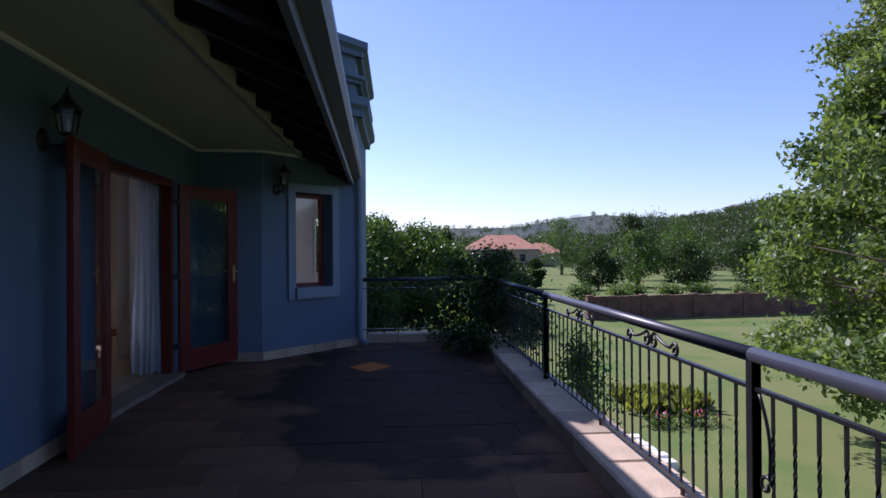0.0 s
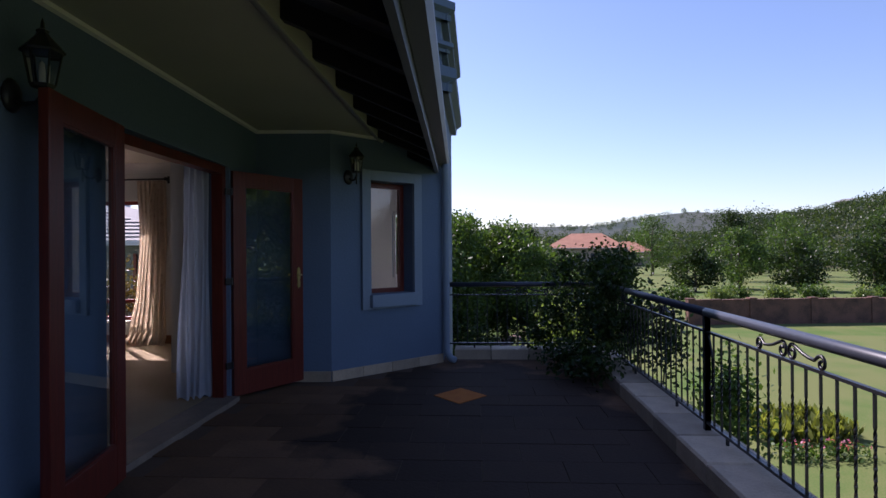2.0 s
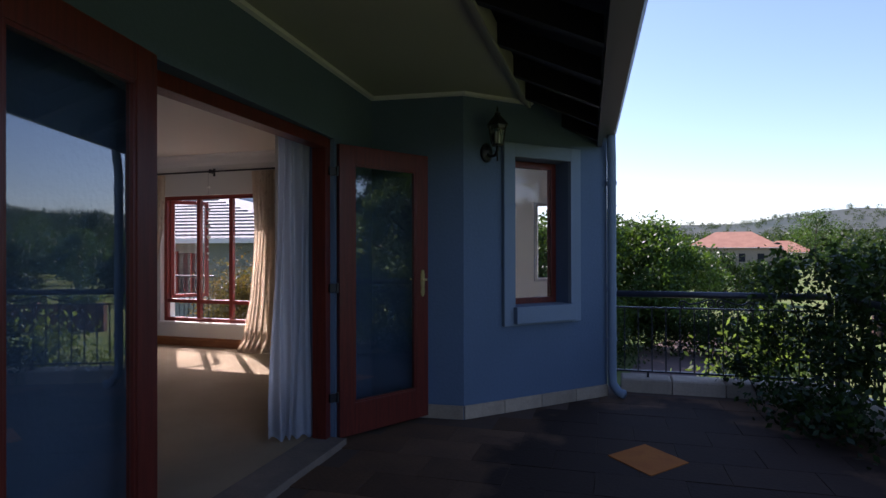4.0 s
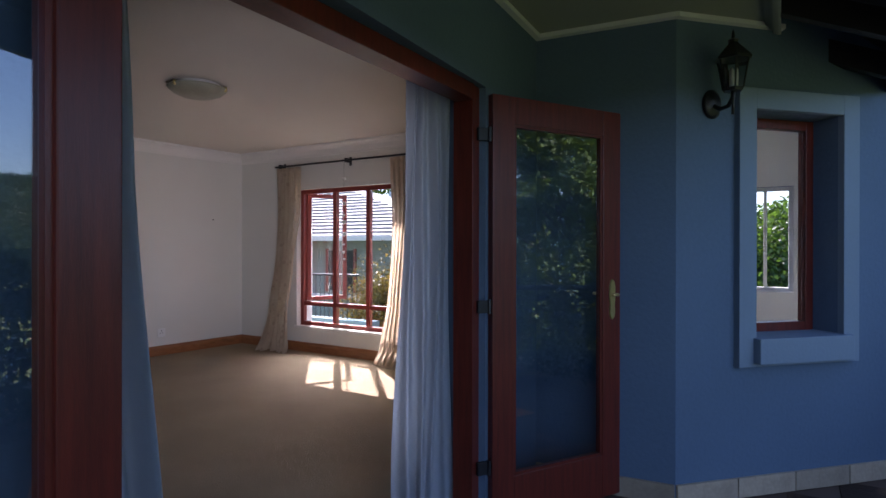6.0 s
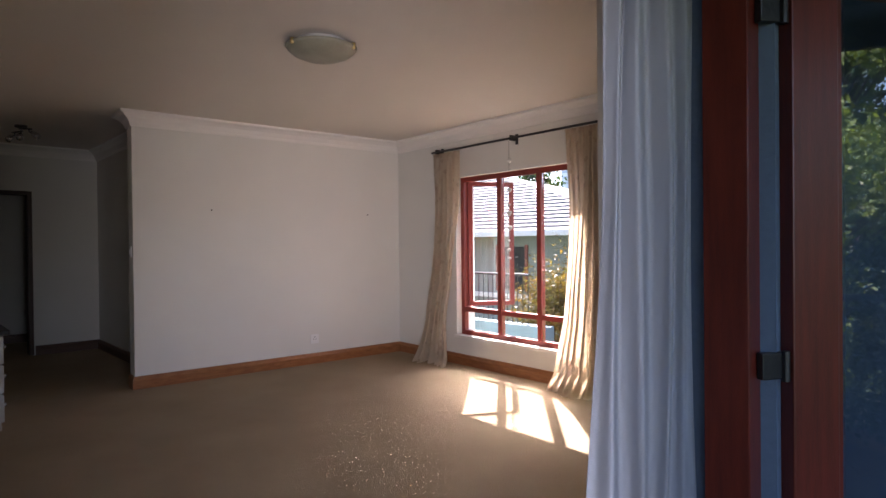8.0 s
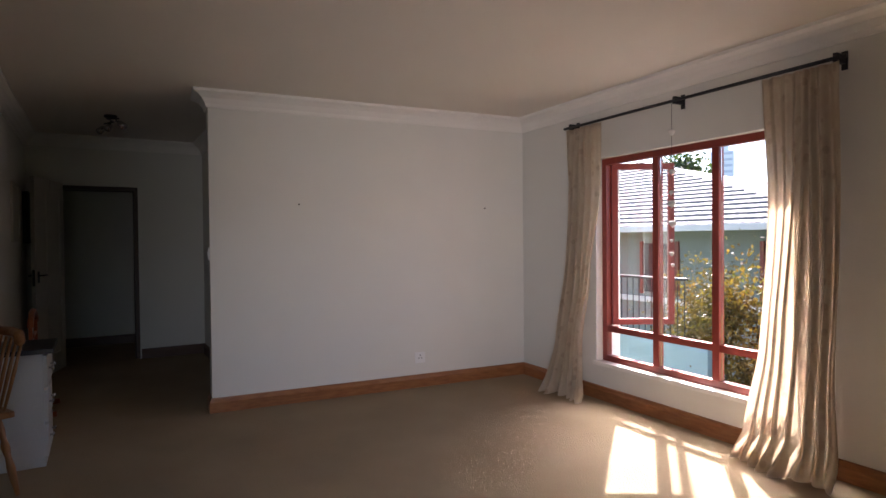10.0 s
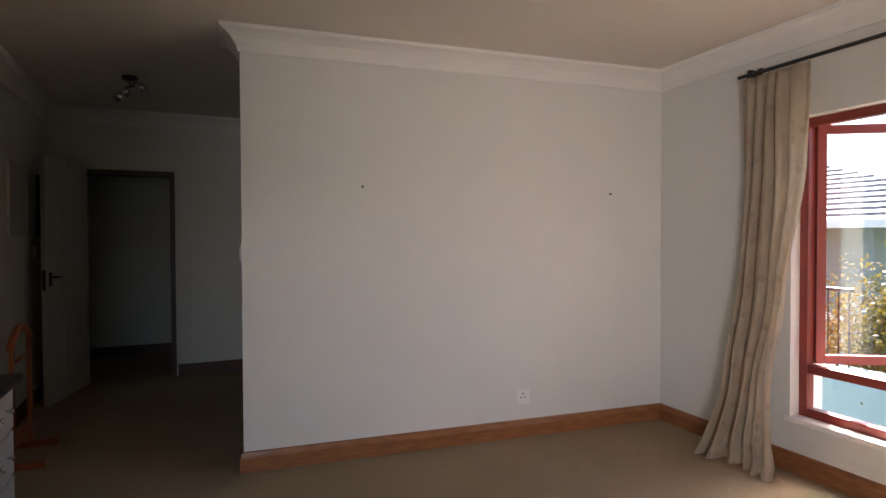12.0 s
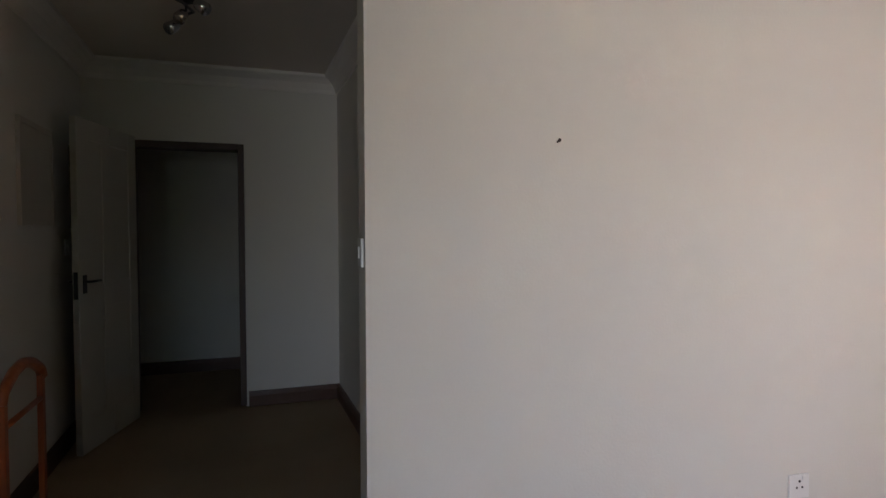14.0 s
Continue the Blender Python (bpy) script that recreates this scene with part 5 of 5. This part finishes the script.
# garden boundary wall
gw = base("garden_wall", pose(12.3, 35.8, Z_G, 0, 0, 6), "brown brick garden wall with capped piers", "garden wall")
part("wall_body", boxes((0, 30, 0, 0.25, -0.2, 1.38)), M_BRICKWALL, gw)
for k in range(9):
    x = k * 3.6
    pier = part("pier", boxes((x - 0.19, x + 0.19, -0.06, 0.31, -0.2, 1.46)), M_BRICKWALL, gw)
    part("cap", boxes((x - 0.22, x + 0.22, -0.09, 0.34, 1.46, 1.52), bevel=0.01), M_BRICKWALL, pier)
part("coping", boxes(*[(x * 0.6 + 0.02, x * 0.6 + 0.58, -0.03, 0.28, 1.38, 1.43 + 0.012 * ((x * 7) % 3)) for x in range(50)]), M_BRICKWALL, gw, "rough brick coping")

# paved path under the trees
M_PATH = material("pink_brick_path", (0.22, 0.14, 0.11), 0.9, second=(0.15, 0.10, 0.085), scale=3, amount=0.5, bump=0.4, bump_scale=18)
bm = bmesh.new()
prism(bm, [(-0.6, 12.5), (3.2, 12.5), (3.6, 20), (4.2, 27), (6.0, 34), (3.8, 36), (1.2, 30), (0.2, 22)], Z_G - 0.05, Z_G + 0.012)
thing("garden_path", bm, M_PATH, "pinkish paved garden path below the terrace", "path", kind="structure")
# flower bed with tall grass and an edging stone
M_GRASS = leaf_material("tall_grass", (0.20, 0.22, 0.06), (0.14, 0.17, 0.045), 2.0)
blades = [(0.9 * math.cos(k), 0.8 * math.sin(k * 1.7), 0.10, 0.35, 0.35, 0.12) for k in range(18)]
gt = base("ornamental_grass", pose(7.6, 16.0, Z_G), "clump of tall ornamental grass in the flower bed", "grass clump")
ob = new("blades", leaf_mesh("blades", blades, 1500, 0.26, M_GRASS, 70, 0.1, -3.5))
ob.parent = gt
M_PINK = leaf_material("pink_petals", (0.55, 0.16, 0.25), (0.42, 0.10, 0.18))
fb = base("flower_patch", pose(7.3, 14.1, Z_G), "low pink flowers among green leaves", "flowers")
ob = new("leaves", leaf_mesh("leaves", [(-0.6, 0, 0.15, 0.5, 0.4, 0.2), (0.4, 0.1, 0.15, 0.6, 0.4, 0.2)], 600, 0.10, M_LEAF, 71, 0.1))
ob.parent = fb
ob = new("petals", leaf_mesh("petals", [(-0.5, 0, 0.3, 0.4, 0.3, 0.12), (0.45, 0.1, 0.3, 0.5, 0.3, 0.12)], 70, 0.07, M_PINK, 72, 0.1))
ob.parent = fb
tagged(ob, kind="stuff")
edge = base("bed_edging", pose(5.62, 11.3, Z_G), "row of white painted stones edging the flower bed", "edging")
re_ = random.Random(19)
for k in range(7):
    y0 = k * 0.27
    bm = bmesh.new()
    vs = box(bm, -0.16 + re_.uniform(-0.05, 0.05), 0.16 + re_.uniform(-0.05, 0.05), y0, y0 + 0.24, -0.05, 0.13 + re_.uniform(0, 0.09), 0.03)
    part("stone", bm, M_CORNICE, edge)


def hip_house(m, w, d, wall_z, eave_z, ridge_z, over, wall_mat, roof_mat, label, name="house", courses=0, ridge=None):
    h = base(name, m, label, "house")
    part("wall", boxes((-w / 2, w / 2, -d / 2, d / 2, wall_z, eave_z - 0.02)), wall_mat, h)
    W, D = w / 2 + over, d / 2 + over
    rl = ridge or max(0.2, W - D)
    bm = bmesh.new()
    v = [bm.verts.new(p) for p in ((-W, -D, eave_z), (W, -D, eave_z), (W, D, eave_z), (-W, D, eave_z), (-rl, 0, ridge_z), (rl, 0, ridge_z))]
    for f in ((0, 1, 5, 4), (1, 2, 5), (2, 3, 4, 5), (3, 0, 4), (3, 2, 1, 0)):
        bm.faces.new([v[i] for i in f])
    roof = part("roof", bm, roof_mat, h)
    for k in range(courses):
        f0, f1 = k / courses, (k + 1) / courses
        a, b = v_at(W, D, rl, eave_z, ridge_z, f0), v_at(W, D, rl, eave_z, ridge_z, f1)
        bm = bmesh.new()
        q = [bm.verts.new((-a[0], -a[1], a[2] + 0.05)), bm.verts.new((a[0], -a[1], a[2] + 0.05)), bm.verts.new((b[0], -b[1], b[2] + 0.012)), bm.verts.new((-b[0], -b[1], b[2] + 0.012)),
             bm.verts.new((-a[0], -a[1], a[2] - 0.01)), bm.verts.new((a[0], -a[1], a[2] - 0.01))]
        bm.faces.new((q[0], q[1], q[2], q[3]))
        bm.faces.new((q[4], q[5], q[1], q[0]))
        part("tile_course", bm, roof_mat, roof)
    part("gutter", boxes((-W, W, -D - 0.1, -D, eave_z - 0.10, eave_z + 0.03), bevel=0.01), M_CORNICE, h, "white gutter")
    return h


def v_at(W, D, rl, z0, z1, f):
    return (W + (rl - W) * f, D * (1 - f), z0 + (z1 - z0) * f)


def house_window(parent, x, y, z, w, h):
    p = part("window", boxes((x - w / 2, x + w / 2, y - 0.02, y + 0.05, z, z + h)), M_DARK, parent, "dark window opening")
    for a in ((x - w / 2 - 0.05, x - w / 2 + 0.03, z - 0.05, z + h + 0.05), (x + w / 2 - 0.03, x + w / 2 + 0.05, z - 0.05, z + h + 0.05), (x - 0.02, x + 0.02, z, z + h)):
        part("frame", boxes((a[0], a[1], y - 0.05, y + 0.0, a[2], a[3])), M_WINRED, p)


far_house = hip_house(pose(30, 165, -2.6, 0, 0, -12), 20, 12, -1, 4.4, 8.4, 0.8, M_STONE, M_REDROOF, "large far house with a terracotta tiled roof")
for x in (-6, -2, 2, 6):
    part("window", boxes((x - 0.7, x + 0.7, -6.05, -5.9, 1.0, 3.0)), M_DARK, far_house)
hip_house(pose(43, 172, -2.6, 0, 0, -12), 12, 9, -1, 3.2, 6.2, 0.7, M_STONE, M_REDROOF, "lower far house wing with a terracotta roof")
for x, y, w, mat, roof_mat, label in ((375, 425, 34, M_REDROOF, M_REDROOF, "long terracotta building on the wooded ridge"), (318, 452, 26, M_STONE, M_ROOFTILE, "pale low house on the wooded ridge"),
                                     (285, 470, 18, M_STONE, M_ROOFTILE, "small pale house on the wooded ridge")):
    far = hip_house(pose(x, y, hill(x, y) + 3.5, 0, 0, -40), w, 10, -6, 5.0, 7.4, 0.6, mat, roof_mat, label)
    for k in range(4):
        part("window", boxes((w * (k - 1.5) / 4.4 - 1.3, w * (k - 1.5) / 4.4 + 1.3, -5.15, -4.9, 1.2, 3.8)), M_DARK, far)
M_WING = material("grey_green_wall", (0.25, 0.28, 0.26), 0.85, scale=1, amount=0.3)
wing = hip_house(pose(-19.0, 21.0, Z_G), 22.0, 7.0, 0, 4.62, 6.8, 0.6, M_WING, M_ROOFTILE, "neighbouring wing with a grey tiled hip roof", "house_wing", 20, 3.5)
for x in (4.2, 7.2, 10.2):
    house_window(wing, x, -3.5, 3.1, 1.0, 1.15)
part("string_course", boxes((-11.05, 11.05, -3.6, -3.48, 2.86, 2.98)), M_CORNICE, wing)

# tower colours hold the distance haze: walls and glazing are both paled
M_HAZE = material("hazed_tower_wall", (0.80, 0.83, 0.87), 0.8, second=(0.70, 0.74, 0.79), scale=0.2, amount=0.4)

M_TOWERGLASS = material("hazed_tower_glazing", (0.55, 0.61, 0.68), 0.5, scale=0.3, amount=0.3)


def tower_block(m, w, d, h, storeys, label):
    t = base("tower_block", m, label, "tower block")
    part("wall", boxes((-w / 2, w / 2, -d / 2, d / 2, 0, h), (-w * 0.28, w * 0.28, -d * 0.3, d * 0.3, h, h * 1.07)), M_HAZE, t)
    for k in range(storeys):
        z = h * (k + 0.35) / storeys
        part("window_band", boxes((-w * 0.44, w * 0.44, -d / 2 - 0.15, -d / 2 + 0.2, z, z + h * 0.4 / storeys)), M_TOWERGLASS, t)
    return t


tower_block(pose(-227, 336, Z_G - 2, 0, 0, 32), 13, 12, 58, 16, "tall tower block in haze-paled colours far beyond the roofs")
tower_block(pose(-213, 344, Z_G - 2, 0, 0, 30), 9, 9, 36, 10, "lower tower block in haze-paled colours far beyond the roofs")

# lower balcony below the bedroom window
bal = base("lower_balcony", pose(-8.0, 13.2, Z_G), "pale green parapet with a black iron rail", "balcony")
M_PALE = material("pale_aqua_paint", (0.42, 0.56, 0.56), 0.8, scale=1.5, amount=0.3)
part("parapet", boxes((-3.0, 0.6, -0.12, 0.12, 0.0, 2.95)), M_PALE, bal)
part("deck", boxes((-3.0, 0.6, -2.88, -0.12, 1.7, 1.85)), M_PALE, bal)
bm = bmesh.new()
tube(bm, [(-3.0, 0, 3.80), (0.2, 0, 3.80)], 0.022, 8)
part("handrail", bm, M_IRON, bal)
for k in range(28):
    x = -2.95 + k * 0.115
    bm = bmesh.new()
    tube(bm, [(x, 0, 2.95), (x, 0, 3.80)], 0.008, 5)
    part("baluster", bm, M_IRON, bal)
bl = [(0, 0, 3.4, 0.8, 0.6, 0.7), (0.9, 0.3, 3.0, 0.7, 0.6, 0.7), (-0.6, 0.2, 2.8, 0.7, 0.6, 0.8), (0.4, 0.0, 2.3, 1.0, 0.7, 0.9), (1.5, 0.2, 3.3, 0.6, 0.6, 0.6), (2.2, 0.2, 3.0, 0.7, 0.6, 0.8),
      (1.75, -0.7, 2.3, 0.6, 0.5, 0.7), (2.4, -0.8, 2.5, 0.7, 0.6, 0.7), (1.8, -0.8, 1.4, 0.7, 0.6, 0.7), (2.6, -0.9, 1.5, 0.7, 0.6, 0.8), (3.2, -0.4, 2.5, 0.6, 0.6, 0.8)]
shrub("golden_bush", pose(-7.75, 14.0, Z_G), bl, 42000, 0.062, M_LEAF_GOLD, 41, "golden green leafy bush outside the bedroom window")
for k, (x, y, h) in enumerate(((-13, 40, 8.0), (-20, 42, 8.2), (-8, 44, 9), (-28, 40, 10), (-35, 38, 10))):
    tree(pose(x, y, Z_G), h, 2.6, 4000, 0.30, M_LEAF_DARK, 80 + k, "dark tree behind the neighbouring roof", n=30, group="trees behind the wing", trunk_h=0.15, cone=True)
